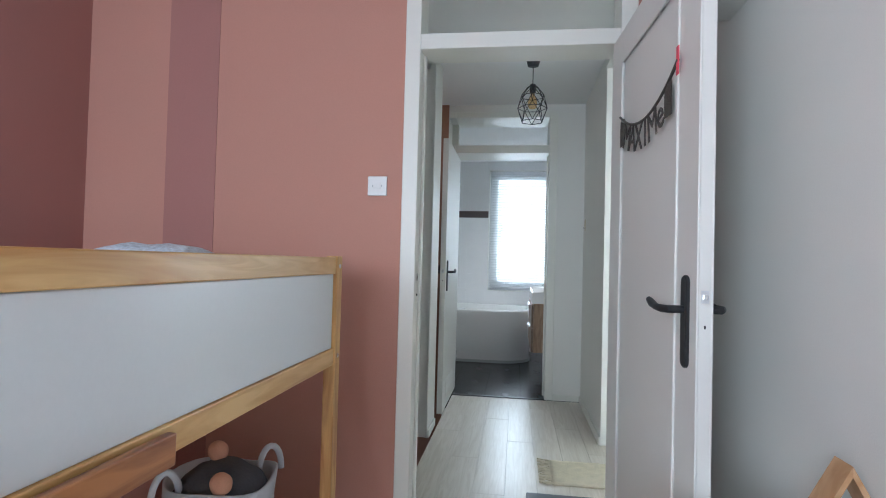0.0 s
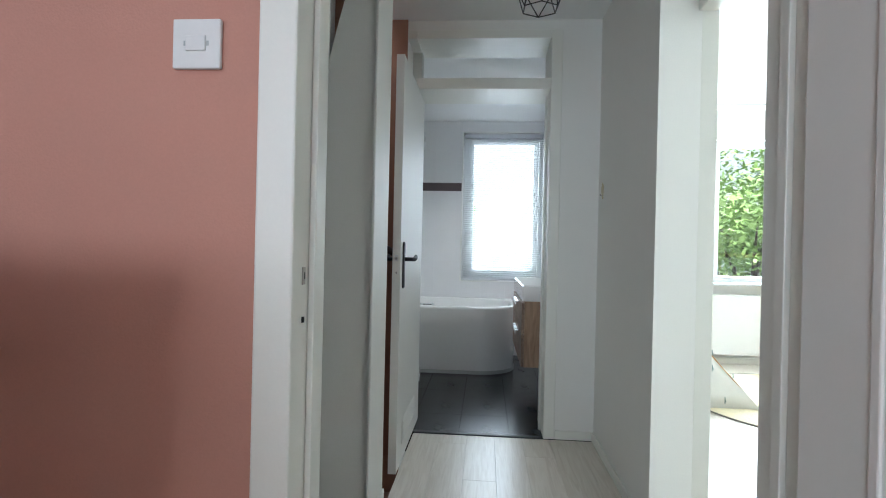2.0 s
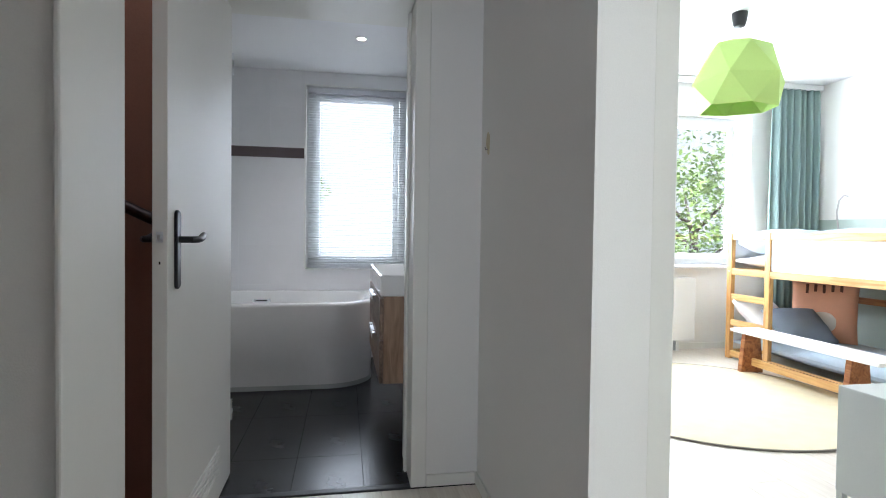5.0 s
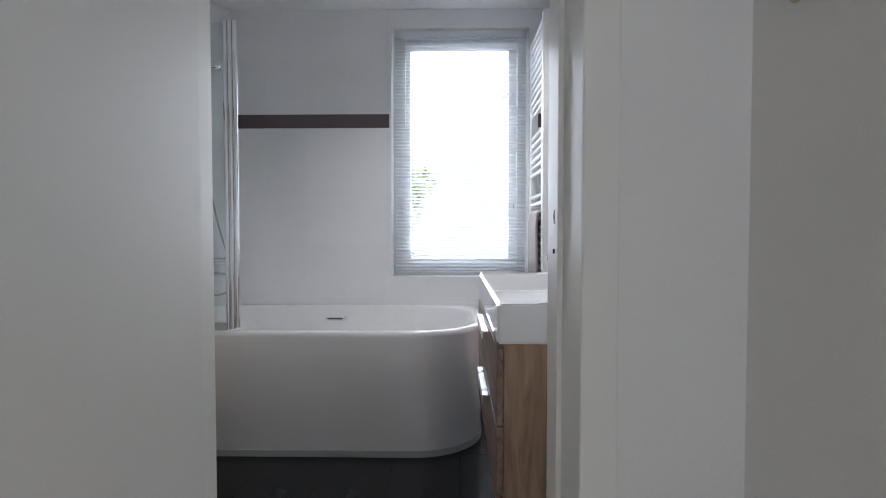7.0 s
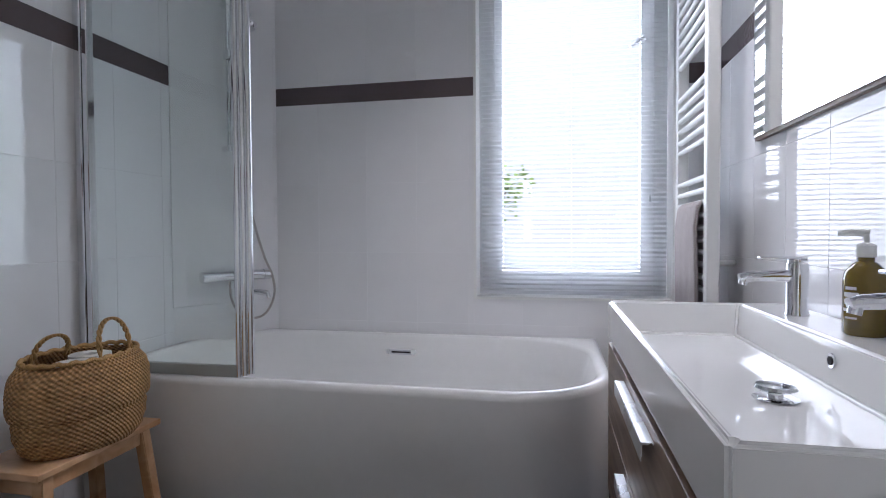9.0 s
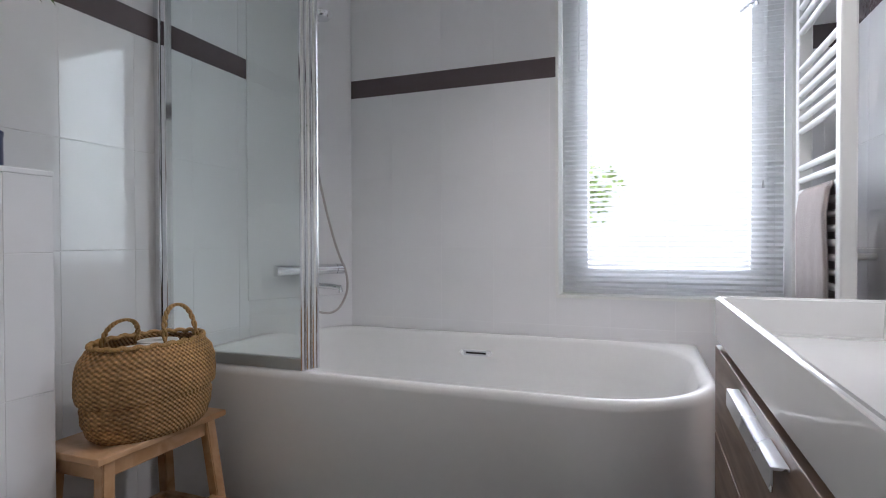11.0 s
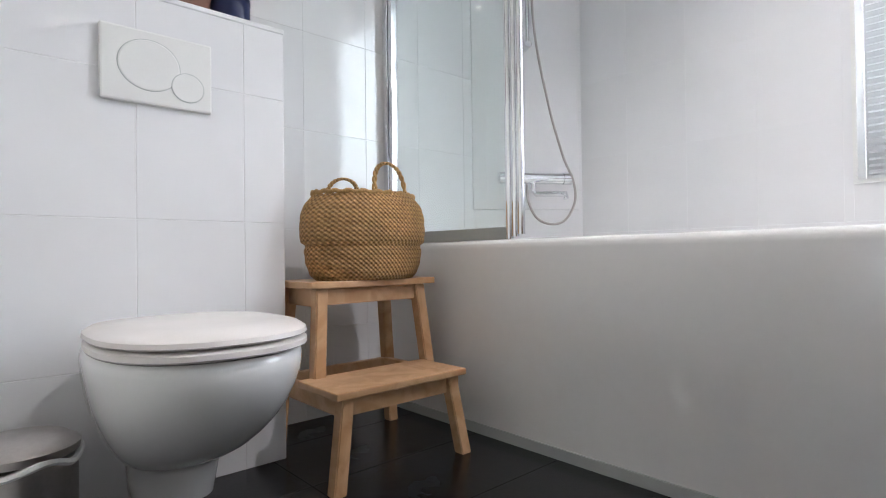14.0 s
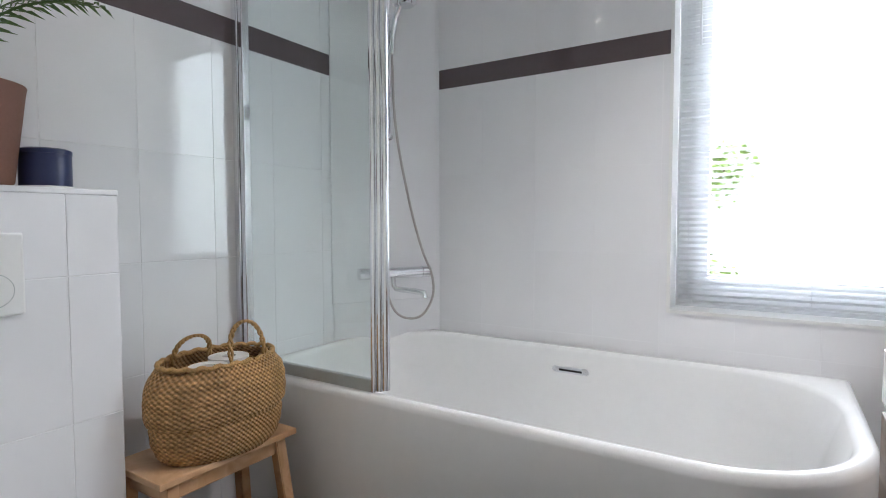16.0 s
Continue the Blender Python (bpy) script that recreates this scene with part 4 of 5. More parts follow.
for nm, cy, cz, ry, rz in (("large_button", 5.085, 1.005, 0.065, 0.058), ("small_button", 5.168, 0.968, 0.036, 0.034)):
    bm = bmesh.new()
    for k in range(1):
        lp = lambda x, sc: [(x, cy + sc * ry * math.cos(2 * math.pi * i / 36), cz + sc * rz * math.sin(2 * math.pi * i / 36)) for i in range(36)]
    d = 0.0 if ry > 0.05 else 0.0008
    loft(bm, [lp(-1.2365, 1.0), lp(-1.2345 + d, 1.0), lp(-1.2335 + d, 0.96)])
    part(nm, bm, PLASTIC, flush)
    bm = tube(bmesh.new(), lp(-1.2356 + 2 * d, 1.012), 0.0011, 5, closed=True)
    part("button_gap", bm, GREYLAC, flush)

# step stool
stool = thing("step_stool", "clear beech two-step stool beside the bathtub", "step stool", (-1.235, 5.635, 0))


def slab(name, parent, x0, y0, z0, x1, y1, z1):
    return part(name, boxes((x0, y0, z0, x1, y1, z1), bevel=0.003), BIRCH, parent)


def leg(parent, top, foot, w=0.036, d=0.022):
    bm = bmesh.new()
    loft(bm, [[(p[0] + sx * d / 2, p[1] + sy * w / 2, p[2]) for sx, sy in ((-1, -1), (1, -1), (1, 1), (-1, 1))] for p in (foot, top)])
    bmesh.ops.bevel(bm, geom=list(bm.edges), offset=0.003, segments=2, affect="EDGES")
    return part("leg", bm, BIRCH, parent)


slab("top_step", stool, -0.115, -0.205, 0.463, 0.115, 0.215, 0.481)
slab("low_step", stool, 0.10, -0.24, 0.216, 0.295, 0.17, 0.234)
for s in (-1, 1):
    leg(stool, (0.085, s * 0.165, 0.463), (0.11, s * 0.19, 0.18), 0.034, 0.034)
    leg(stool, (0.265, s * 0.165 - 0.035, 0.216), (0.285, s * 0.20 - 0.037, 0.0), 0.034, 0.034)
    leg(stool, (-0.09, s * 0.165, 0.463), (-0.10, s * 0.20, 0.0), 0.034, 0.034)
    slab("side_rail", stool, -0.08, s * 0.165 - 0.011, 0.413, 0.075, s * 0.165 + 0.011, 0.462)
    slab("side_rail", stool, -0.085, s * 0.185 - 0.026, 0.166, 0.252, s * 0.185 - 0.004, 0.215)
slab("front_rail", stool, 0.072, -0.150, 0.418, 0.094, 0.150, 0.462)
slab("front_rail", stool, 0.252, -0.185, 0.171, 0.274, 0.115, 0.215)
slab("back_rail", stool, -0.098, -0.150, 0.418, -0.078, 0.150, 0.462)
slab("back_rail", stool, -0.098, -0.165, 0.166, -0.078, 0.165, 0.215)

# seagrass basket on the stool: a belly with a folded waist, woven in courses
basket = thing("basket", "woven seagrass belly basket with two handles on the stool", "basket", (-1.21, 5.655, 0.481))
bm = bmesh.new()
courses, around = 44, 100
prof = [(0.0, 0.140), (0.015, 0.155), (0.05, 0.167), (0.085, 0.170), (0.098, 0.165), (0.106, 0.178), (0.13, 0.182), (0.18, 0.180), (0.21, 0.172), (0.228, 0.158), (0.245, 0.146)]


def prof_r(z):
    for (a, ra), (b, rb) in zip(prof, prof[1:]):
        if z <= b:
            return ra + (rb - ra) * (z - a) / (b - a)
    return prof[-1][1]


rows = []
for i in range(courses + 1):
    z = 0.245 * i / courses
    rr = prof_r(z)
    row = []
    for k in range(around):
        a = 2 * math.pi * k / around
        weave = 0.0005 * math.cos(k * math.pi + i * math.pi) + 0.0008 * math.sin(7 * a + i)
        sag = 1 + 0.02 * math.sin(2 * a + 0.7)
        row.append(bm.verts.new(((rr * 0.76 * sag + weave) * math.cos(a), (rr * 1.10 + weave) * math.sin(a), z + 0.006 * math.sin(2 * a + 1) * i / courses)))
    rows.append(row)
for a, b in zip(rows, rows[1:]):
    for k in range(around):
        bm.faces.new((a[k], a[(k + 1) % around], b[(k + 1) % around], b[k]))
bm.faces.new(rows[0][::-1])
bk = part("body", bm, SEAGRASS, basket, smooth="all")
md = bk.modifiers.new("thick", "SOLIDIFY")
md.thickness = 0.006
for hx, hy, rise in ((0.072, 0.045, 0.115), (-0.082, -0.03, 0.075)):
    for ph in (0, math.pi):
        pts = []
        for k in range(41):
            a = math.pi * k / 40
            up_ = math.sin(a) ** 0.6
            pts.append((hx + 0.0045 * math.cos(k * 1.1 + ph) - 0.02 * up_ * math.copysign(1, hx), hy + 0.055 * math.cos(a) + 0.0045 * math.sin(k * 1.1 + ph), 0.226 + rise * up_))
        part("handle", tube(bmesh.new(), pts, 0.0040, 7), RATTAN, basket, smooth="all")
rimpts = [(prof[-1][1] * 0.76 * math.cos(a) + 0.003 * math.cos(k * 1.6), prof[-1][1] * 1.10 * math.sin(a), 0.246 + 0.003 * math.sin(k * 1.6)) for k, a in enumerate([2 * math.pi * i / 90 for i in range(90)])]
part("rim_braid", tube(bmesh.new(), rimpts, 0.0065, 7, closed=True), RATTAN, basket, "braided rim", smooth="all")
for i, (x, y, r) in enumerate(((-0.02, 0.05, 0.055), (0.03, -0.05, 0.05))):
    tp = tagged(part("toilet_roll", lathe(bmesh.new(), [(0.02, -0.20), (r, -0.20), (r, -0.008), (0.02, -0.008), (0.02, -0.20)], 24, (-1.215 + x, 5.655 + y, 0.723)), CLOTHWHITE, None, smooth=True),
                "white toilet roll inside the seagrass basket", "toilet roll")

# on the ledge
jar = thing("jar", "dark blue printed tin on the tiled ledge", "tin", (-1.36, 5.318, 1.172))
jar.scale = (1.15, 1.15, 1.15)
part("body", lathe(bmesh.new(), [(0.0, 0.0), (0.043, 0.0), (0.045, 0.003), (0.045, 0.07), (0.043, 0.073), (0.0, 0.073)], 32), NAVY, jar, smooth=True)
part("coaster", lathe(bmesh.new(), [(0.0, -0.0005), (0.048, -0.0005), (0.048, 0.005), (0.0455, 0.006)], 32), PLASTIC, jar, "pale base ring")
part("lid", lathe(bmesh.new(), [(0.046, 0.070), (0.046, 0.078), (0.040, 0.081), (0.0, 0.081)], 32), NAVY, jar, smooth=True)
pot = thing("potted_palm", "small palm in a brown clay pot on the tiled ledge", "potted plant", (-1.388, 5.165, 1.172))
part("pot", lathe(bmesh.new(), [(0.0, 0.0), (0.090, 0.0), (0.097, 0.01), (0.122, 0.205), (0.125, 0.22), (0.117, 0.22), (0.112, 0.19), (0.0, 0.18)], 36), TERRA, pot, smooth=True)
part("soil", lathe(bmesh.new(), [(0.112, 0.188), (0.06, 0.196), (0.0, 0.198)], 24), SOIL, pot)
rnd = random.Random(4)
for i in range(11):
    ang, rise = rnd.uniform(0, 6.28) if i > 4 else rnd.uniform(0.5, 2.0), rnd.uniform(0.30, 0.55)
    reach = min(rnd.uniform(0.18, 0.42), 0.13 if math.cos(ang) < -0.2 else 0.42)
    stem = [Vector((reach * t ** 1.6 * math.cos(ang), reach * t ** 1.6 * math.sin(ang), 0.19 + rise * (1.5 * t - 0.85 * t * t))) for t in [k / 14 for k in range(15)]]
    bm = tube(bmesh.new(), stem, 0.0018, 5)
    for k in range(4, 15):
        for sd in (-1, 1):
            p, q = stem[k], stem[k - 1]
            d = (p - q).normalized()
            side = d.cross(Vector((0, 0, 1))).normalized() * sd
            ln = 0.10 * (1.2 - k / 16)
            tip = p + side * ln * 0.8 + d * ln * 0.7 + Vector((0, 0, -ln * 0.35))
            mid = p + (tip - p) * 0.5 + Vector((0, 0, 0.008))
            w = d * 0.0045
            bm.faces.new([bm.verts.new(v) for v in (p, mid + w, tip, mid - w)])
    part("frond", bm, LEAF, pot, "feathered green frond")

bin_ = thing("pedal_bin", "small steel pedal bin beside the toilet", "waste bin", (-1.02, 4.83, 0))
part("body", lathe(bmesh.new(), [(0.0, 0.0), (0.082, 0.0), (0.085, 0.01), (0.085, 0.215), (0.0, 0.215)], 36), STEEL, bin_, smooth=True)
part("lid", lathe(bmesh.new(), [(0.088, 0.222), (0.089, 0.235), (0.07, 0.248), (0.0, 0.254)], 36), STEEL, bin_, "worn steel lid", smooth=True)
bm = tube(bmesh.new(), [(0.088 * math.cos(a) + 0.003 * math.sin(9 * a), 0.088 * math.sin(a), 0.215 + 0.006 * math.sin(5 * a)) for a in [2 * math.pi * i / 60 for i in range(60)]], 0.006, 6, closed=True)
part("bag_edge", bm, PLASTIC, bin_, "crumpled edge of a bin bag")


def spot(x, y, watts, tone):
    e = thing("ceiling_spot", "small round recessed ceiling spotlight", "spotlight", (x, y, 2.44), 0, "bathroom spots")
    part("ring", lathe(bmesh.new(), [(0.030, -0.001), (0.042, -0.001), (0.042, -0.006), (0.030, -0.009), (0.030, -0.001)], 28), PLASTIC, e, smooth=True)
    part("bulb", lathe(bmesh.new(), [(0.0, -0.004), (0.0295, -0.003)], 20), glow_bulb, e, "lit warm bulb")
    lamp = new("spot_light", bpy.data.lights.new("spot_light", "SPOT"))
    lamp.data.energy, lamp.data.spot_size, lamp.data.spot_blend, lamp.data.color, lamp.data.shadow_soft_size = watts, radians(125), 0.8, tone, 0.03
    lamp.matrix_world = look((x, y, 2.425), (x, y, 0))
    return e


glow_bulb = glowing("lit_bulb", (1.0, 0.9, 0.75, 1), 12)
for x, y, w, tone in ((0.185, 6.0, 22, (1.0, 0.94, 0.88)), (-0.975, 5.35, 1.9, (1.0, 0.78, 0.58))):
    spot(x, y, w, tone)

# ---- pink bedroom ----
def loft_bed(name, label, at, sign, ladder, group):
    """A pine loft bed whose long side lies along local y at x = 0, its width along sign * x."""
    e = thing(name, label, "loft bed", at, 0, group)
    L, W = 2.09, 0.99

    def bx(n, x0, y0, z0, x1, y1, z1, mat, lab=""):
        a, b = sorted((sign * x0, sign * x1))
        return part(n, boxes((a, y0, z0, b, y1, z1), bevel=0.003), mat, e, lab)
    for x in (0.0, W - 0.04):
        for y in (0.0, L - 0.055):
            bx("post", x, y, 0.0, x + 0.04, y + 0.055, 1.13, PINEV)
    for x in (0.004, W - 0.036):
        bx("top_rail", x, 0.056, 1.068, x + 0.032, L - 0.056, 1.125, PINE)
        bx("bed_rail", x, 0.056, 0.755, x + 0.032, L - 0.056, 0.812, PINE)
    y0, y1 = (0.056, L - 0.056) if not ladder else (0.056, L - 0.50)
    bx("side_panel", 0.012, y0, 0.8125, 0.02, y1, 1.0675, PANEL, "white hardboard side panel")
    bx("side_panel", W - 0.02, 0.056, 0.8125, W - 0.012, L - 0.056, 1.0675, PANEL, "white hardboard side panel")
    for y in (0.006, L - 0.036):
        bx("end_rail", 0.041, y, 1.068, W - 0.041, y + 0.03, 1.125, PINE)
        bx("end_rail", 0.041, y, 0.755, W - 0.041, y + 0.03, 0.812, PINE)
        bx("end_panel", 0.041, y + 0.01, 0.8125, W - 0.041, y + 0.018, 1.0675, PANEL)
        bx("foot_rail", 0.041, y, 0.02, W - 0.041, y + 0.03, 0.075, PINE)
    bx("foot_rail", W - 0.036, 0.056, 0.02, W - 0.004, L - 0.056, 0.075, PINE)
    bx("foot_rail", 0.004, 0.056, 0.02, 0.036, L - 0.056, 0.075, PINE)
    bx("slat_base", 0.04, 0.04, 0.795, W - 0.04, L - 0.04, 0.81, PINE)
    if ladder:
        bx("ladder_post", 0.0, L - 0.50, 0.0, 0.04, L - 0.445, 1.13, PINEV)
        for z in (0.30, 0.53):
            bx("rung", 0.004, L - 0.444, z, 0.034, L - 0.056, z + 0.055, PINE)
        bx("middle_rail", W - 0.036, 0.056, 0.53, W - 0.004, L - 0.056, 0.585, PINEDARK)
    for y in (0.02, L - 0.03):
        for z in (0.785, 1.095):
            c = tube(bmesh.new(), [(-sign * 0.0005, y, z), (-sign * 0.003, y, z)], 0.008, 12)
            part("bolt", c, ALU, e)
    return e


def cushion(name, label, at, size, turn, mat, category="cushion", tilt=0.0):
    sx, sy, sz = size
    bm = bmesh.new()
    bmesh.ops.create_cube(bm, size=1.0)
    bmesh.ops.subdivide_edges(bm, edges=list(bm.edges), cuts=9, use_grid_fill=True)
    for v in bm.verts:
        x, y, z = v.co * 2
        edge = (1 - x ** 4) * (1 - y ** 4)
        zz = z * (0.18 + 0.82 * edge ** 0.5)
        ww = 1 + 0.05 * (abs(x) ** 3 * abs(y) ** 3)
        v.co = (x * sx / 2 * ww, y * sy / 2 * ww, zz * sz / 2 + 0.012 * noise.noise(Vector((x * 2.1, y * 2.3, at[0] * 7))) * edge)
    ob = part(name, bm, mat, None, smooth="all")
    ob.matrix_world = pose(*at, tilt, 0, turn)
    return tagged(ob, label, category)


bed_a = loft_bed("loft_bed", "pine loft bed with white panels before a pink wall", (-0.499, -0.396, 0), -1, False, "loft beds")
part("front_rail", boxes((0.0045, 0.056, 0.748, 0.024, 1.13, 0.806), bevel=0.003), PINEDARK, bed_a, "reddish pine ladder rail")
part("rail_end", boxes((0.002, 0.50, 1.066, 0.012, 0.73, 1.124), bevel=0.003), PINEDARK, bed_a)
matt = cushion("mattress", "white mattress in the pine loft bed", (-1.04, 0.75, 0.885), (0.88, 1.95, 0.15), 0, CLOTHWHITE, "mattress")
SPOTTED = material("spotted_pillow_cloth", rgb("c3cdd6"), 0.9, vary=0.5, scale=60, fine=90, bump=0.1)
cushion("pillow", "white pillow with fine dark dots on the loft bed", (-1.02, 1.42, 1.05), (0.34, 0.40, 0.20), 8, SPOTTED, "pillow")


def socket(name, at, label):
    e = thing(name, label, "light switch", at)
    part("plate", boxes((-0.041, -0.010, -0.041, 0.041, 0, 0.041), bevel=0.003), PLASTIC, e)
    part("rocker", boxes((-0.017, -0.014, -0.013, 0.017, -0.0095, 0.013), bevel=0.002), PLASTIC, e)
    for s in (-1, 1):
        part("seam_line", boxes((s * 0.0195 - 0.002, -0.0105, -0.004, s * 0.0195 + 0.002, -0.0095, 0.004)), GREYLAC, e)
    return e


socket("light_switch", (-0.476, 2.0595, 1.432), "square white light switch on the pink wall")

shelf = thing("cube_shelf", "white cube shelf under the loft bed", "shelf", (-1.30, 0.92, 0))
for z in (0.01, 0.27, 0.52):
    part("shelf_board", boxes((-0.20, -0.36, z, 0.28, 0.36, z + 0.02), bevel=0.002), PANEL, shelf)
for y in (-0.372, -0.008, 0.361):
    part("side_board", boxes((-0.20, y, 0.0, 0.28, y + 0.016, 0.545), bevel=0.002), PANEL, shelf)
part("back_board", boxes((-0.21, -0.37, 0.0, -0.201, 0.375, 0.545)), PANEL, shelf)
shb = tagged(part("storage_basket", lathe(bmesh.new(), [(0.0, 0.0), (0.13, 0.0), (0.15, 0.18), (0.145, 0.18), (0.12, 0.01), (0.0, 0.01)], 24, (-1.22, 1.10, 0.291)), RATTAN, None, smooth=True), "dark wicker basket in the white cube shelf", "basket")
WHITECLOTH = material("white_basket_cloth", rgb("cfd2d8"), 0.9, vary=0.05, bump=0.2, fine=200)
GREYCLOTH = material("grey_lining_cloth", rgb("55585f"), 0.95, vary=0.2, scale=12, bump=0.3)
hamper = thing("storage_hamper", "white fabric toy basket with grey filling under the bed", "fabric basket", (-0.83, 1.52, 0))
bm = bmesh.new()
rows = []
for i, (r, z) in enumerate([(0.14, 0.0), (0.155, 0.05), (0.165, 0.18), (0.172, 0.32), (0.176, 0.40)]):
    rows.append([bm.verts.new(((r + 0.006 * math.sin(5 * a + i)) * math.cos(a), (r + 0.006 * math.sin(5 * a + i)) * math.sin(a), z + 0.01 * math.sin(3 * a) * (z > 0.1))) for a in [2 * math.pi * k / 36 for k in range(36)]])
for a, b in zip(rows, rows[1:]):
    for k in range(36):
        bm.faces.new((a[k], a[(k + 1) % 36], b[(k + 1) % 36], b[k]))
bm.faces.new(rows[0][::-1])
hb = part("body", bm, WHITECLOTH, hamper, smooth="all")
hb.modifiers.new("thick", "SOLIDIFY").thickness = 0.008
bm = bmesh.new()
lathe(bm, [(0.0, 0.445), (0.08, 0.43), (0.13, 0.395), (0.160, 0.34)], 28)
for v in bm.verts:
    v.co.z += 0.02 * noise.noise(v.co * 14)
part("blanket", bm, GREYCLOTH, hamper, "dark grey blanket", smooth="all")
for s in (-1, 1):
    pts = [(s * 0.10 + 0.045 * math.cos(a) * 0.6, s * 0.145 + 0.03 * math.cos(a), 0.37 + 0.085 * math.sin(a)) for a in [math.pi * k / 12 for k in range(13)]]
    part("handle", tube(bmesh.new(), pts, 0.011, 8), WHITECLOTH, hamper, smooth="all")
for i, (x, y, z) in enumerate(((-0.05, 0.06, 0.455), (0.06, -0.11, 0.42))):
    bm = bmesh.new()
    bmesh.ops.create_icosphere(bm, subdivisions=3, radius=0.034)
    for v in bm.verts:
        v.co *= 1 + 0.12 * noise.noise(v.co * 30)
    ob = part("soft_toy", bm, PEACH, None, smooth="all")
    ob.location = (-0.83 + x, 1.52 + y, z)
    tagged(ob, "pale pink round soft toy in the toy basket", "soft toy")

# garland on the bedroom door: in the leaf's own frame, x from the hinge, face at -y
garland = thing("garland", "dark letter garland taped across the bedroom door", "garland", (0.497, 2.045, 0), -85.8)
a0, a1 = Vector((0.165, -0.031, 1.665)), Vector((0.735, -0.031, 1.665))


def cord(t):
    p = a0.lerp(a1, t)
    p.z -= 0.082 * (1 - (2 * t - 1) ** 2)
    return p


part("ribbon", tube(bmesh.new(), [cord(i / 24) for i in range(25)], 0.0045, 6), CARD, garland, "dark ribbon", smooth="all")
letters = "MAXIME"
for i, ch in enumerate(letters):
    t = 0.195 + i * 0.11
    cu = bpy.data.curves.new("letter", "FONT")
    cu.body, cu.size, cu.extrude, cu.align_x = ch if i < 5 else "e", 0.125, 0.0012, "CENTER"
    tmp = bpy.data.objects.new("letter", cu)
    scene.collection.objects.link(tmp)
    bpy.context.view_layer.update()
    me = bpy.data.meshes.new_from_object(tmp.evaluated_get(bpy.context.evaluated_depsgraph_get()))
    bpy.data.objects.remove(tmp)
    me.materials.clear()
    me.materials.append(CARD)
    ob = new("letter", me)
    ob.parent = garland
    p, q = cord(t), cord(t + 0.02)
    slope = math.degrees(math.atan2(q.z - p.z, q.x - p.x))
    ob.matrix_local = pose(p.x, p.y - 0.001, p.z, 0, -slope, 0) @ pose(0, 0, -0.088, 90, 0, 0)
for t in (0.06, 0.875):
    p = cord(t)
    w = 0.028
    bm = loft(bmesh.new(), [[(p.x + x, p.y + dy, p.z + z) for x, z in ((-w * 0.8, 0.0), (w * 0.8, 0.0), (w, -0.03), (w, -0.095), (-w, -0.095), (-w, -0.03))] for dy in (-0.001, 0.001)])
    part("pennant", bm, CARD, garland, "dark tag-shaped pennant")
part("tape", boxes((0.727, -0.0335, 1.625, 0.744, -0.0315, 1.70)), TAPE, garland, "strip of pink tape")

table = thing("play_table", "low dark grey children's table with thin legs", "table", (0.335, 0.79, 0))
part("tabletop", boxes((-0.19, -0.26, 0.60, 0.40, 0.26, 0.622), bevel=0.003), DESKDARK, table)
for x in (-0.16, 0.37):
    for y in (-0.23, 0.23):
        part("leg", boxes((x - 0.015, y - 0.015, 0, x + 0.015, y + 0.015, 0.5995), bevel=0.002), DESKDARK, table)
house = thing("toy_house", "two small beech toy house frames on the dark table", "toy house", (0.735, 0.985, 0.622))
for ox, oy, hh in ((0.01, 0.0, 0.135), (0.115, -0.05, 0.10)):
    for sd in (-1, 1):
        w = 0.075 * hh / 0.135
        bm = loft(bmesh.new(), [[(ox + sd * w, oy + e, 0.0), (ox, oy + e, hh), (ox, oy + e, hh - 0.02), (ox + sd * (w - 0.014), oy + e, 0.0)] for e in (-0.03, 0.03)])
        bmesh.ops.recalc_face_normals(bm, faces=bm.faces)
        part("roof_board", bm, BIRCH, house)
structure("boxing", boxes((0.66, 1.50, 1.95, 0.80, 1.74, 2.46)), WHITE, "white boxed-in beam under the ceiling", "beam")

# ---- hall ----
mat = thing("hall_mat", "cream woven runner with frayed tassels on the hall floor", "rug", (0.60, 2.83, 0.0))
bm = bmesh.new()
nx, ny = 26, 14
grid = [[bm.verts.new((-0.28 + 0.60 * i / nx, -0.17 + 0.34 * j / ny, 0.008 + 0.003 * noise.noise(Vector((i * 0.5, j * 0.5, 1))))) for j in range(ny + 1)] for i in range(nx + 1)]
for i in range(nx):
    for j in range(ny):
        bm.faces.new((grid[i][j], grid[i + 1][j], grid[i + 1][j + 1], grid[i][j + 1]))
mm = part("weave", bm, MAT, mat, smooth="all")
mm.modifiers.new("thick", "SOLIDIFY").thickness = 0.008
bm = bmesh.new()
rnd = random.Random(8)
for k in range(26):
    y = -0.165 + 0.33 * k / 25
    tube(bm, [(-0.278, y, 0.006), (-0.31, y + rnd.uniform(-0.012, 0.012), 0.006), (-0.345, y + rnd.uniform(-0.03, 0.03), 0.004)], 0.0035, 5)
tagged(part("tassels", bm, MAT, mat), kind="stuff")


def rose(e, z, mat):
    part("ceiling_rose", lathe(bmesh.new(), [(0.018, -0.095), (0.034, -0.09), (0.044, -0.055), (0.050, -0.01), (0.050, 0.0), (0.0, 0.0)], 28, (0, 0, z)), mat, e, "dark ceiling rose", smooth=True)


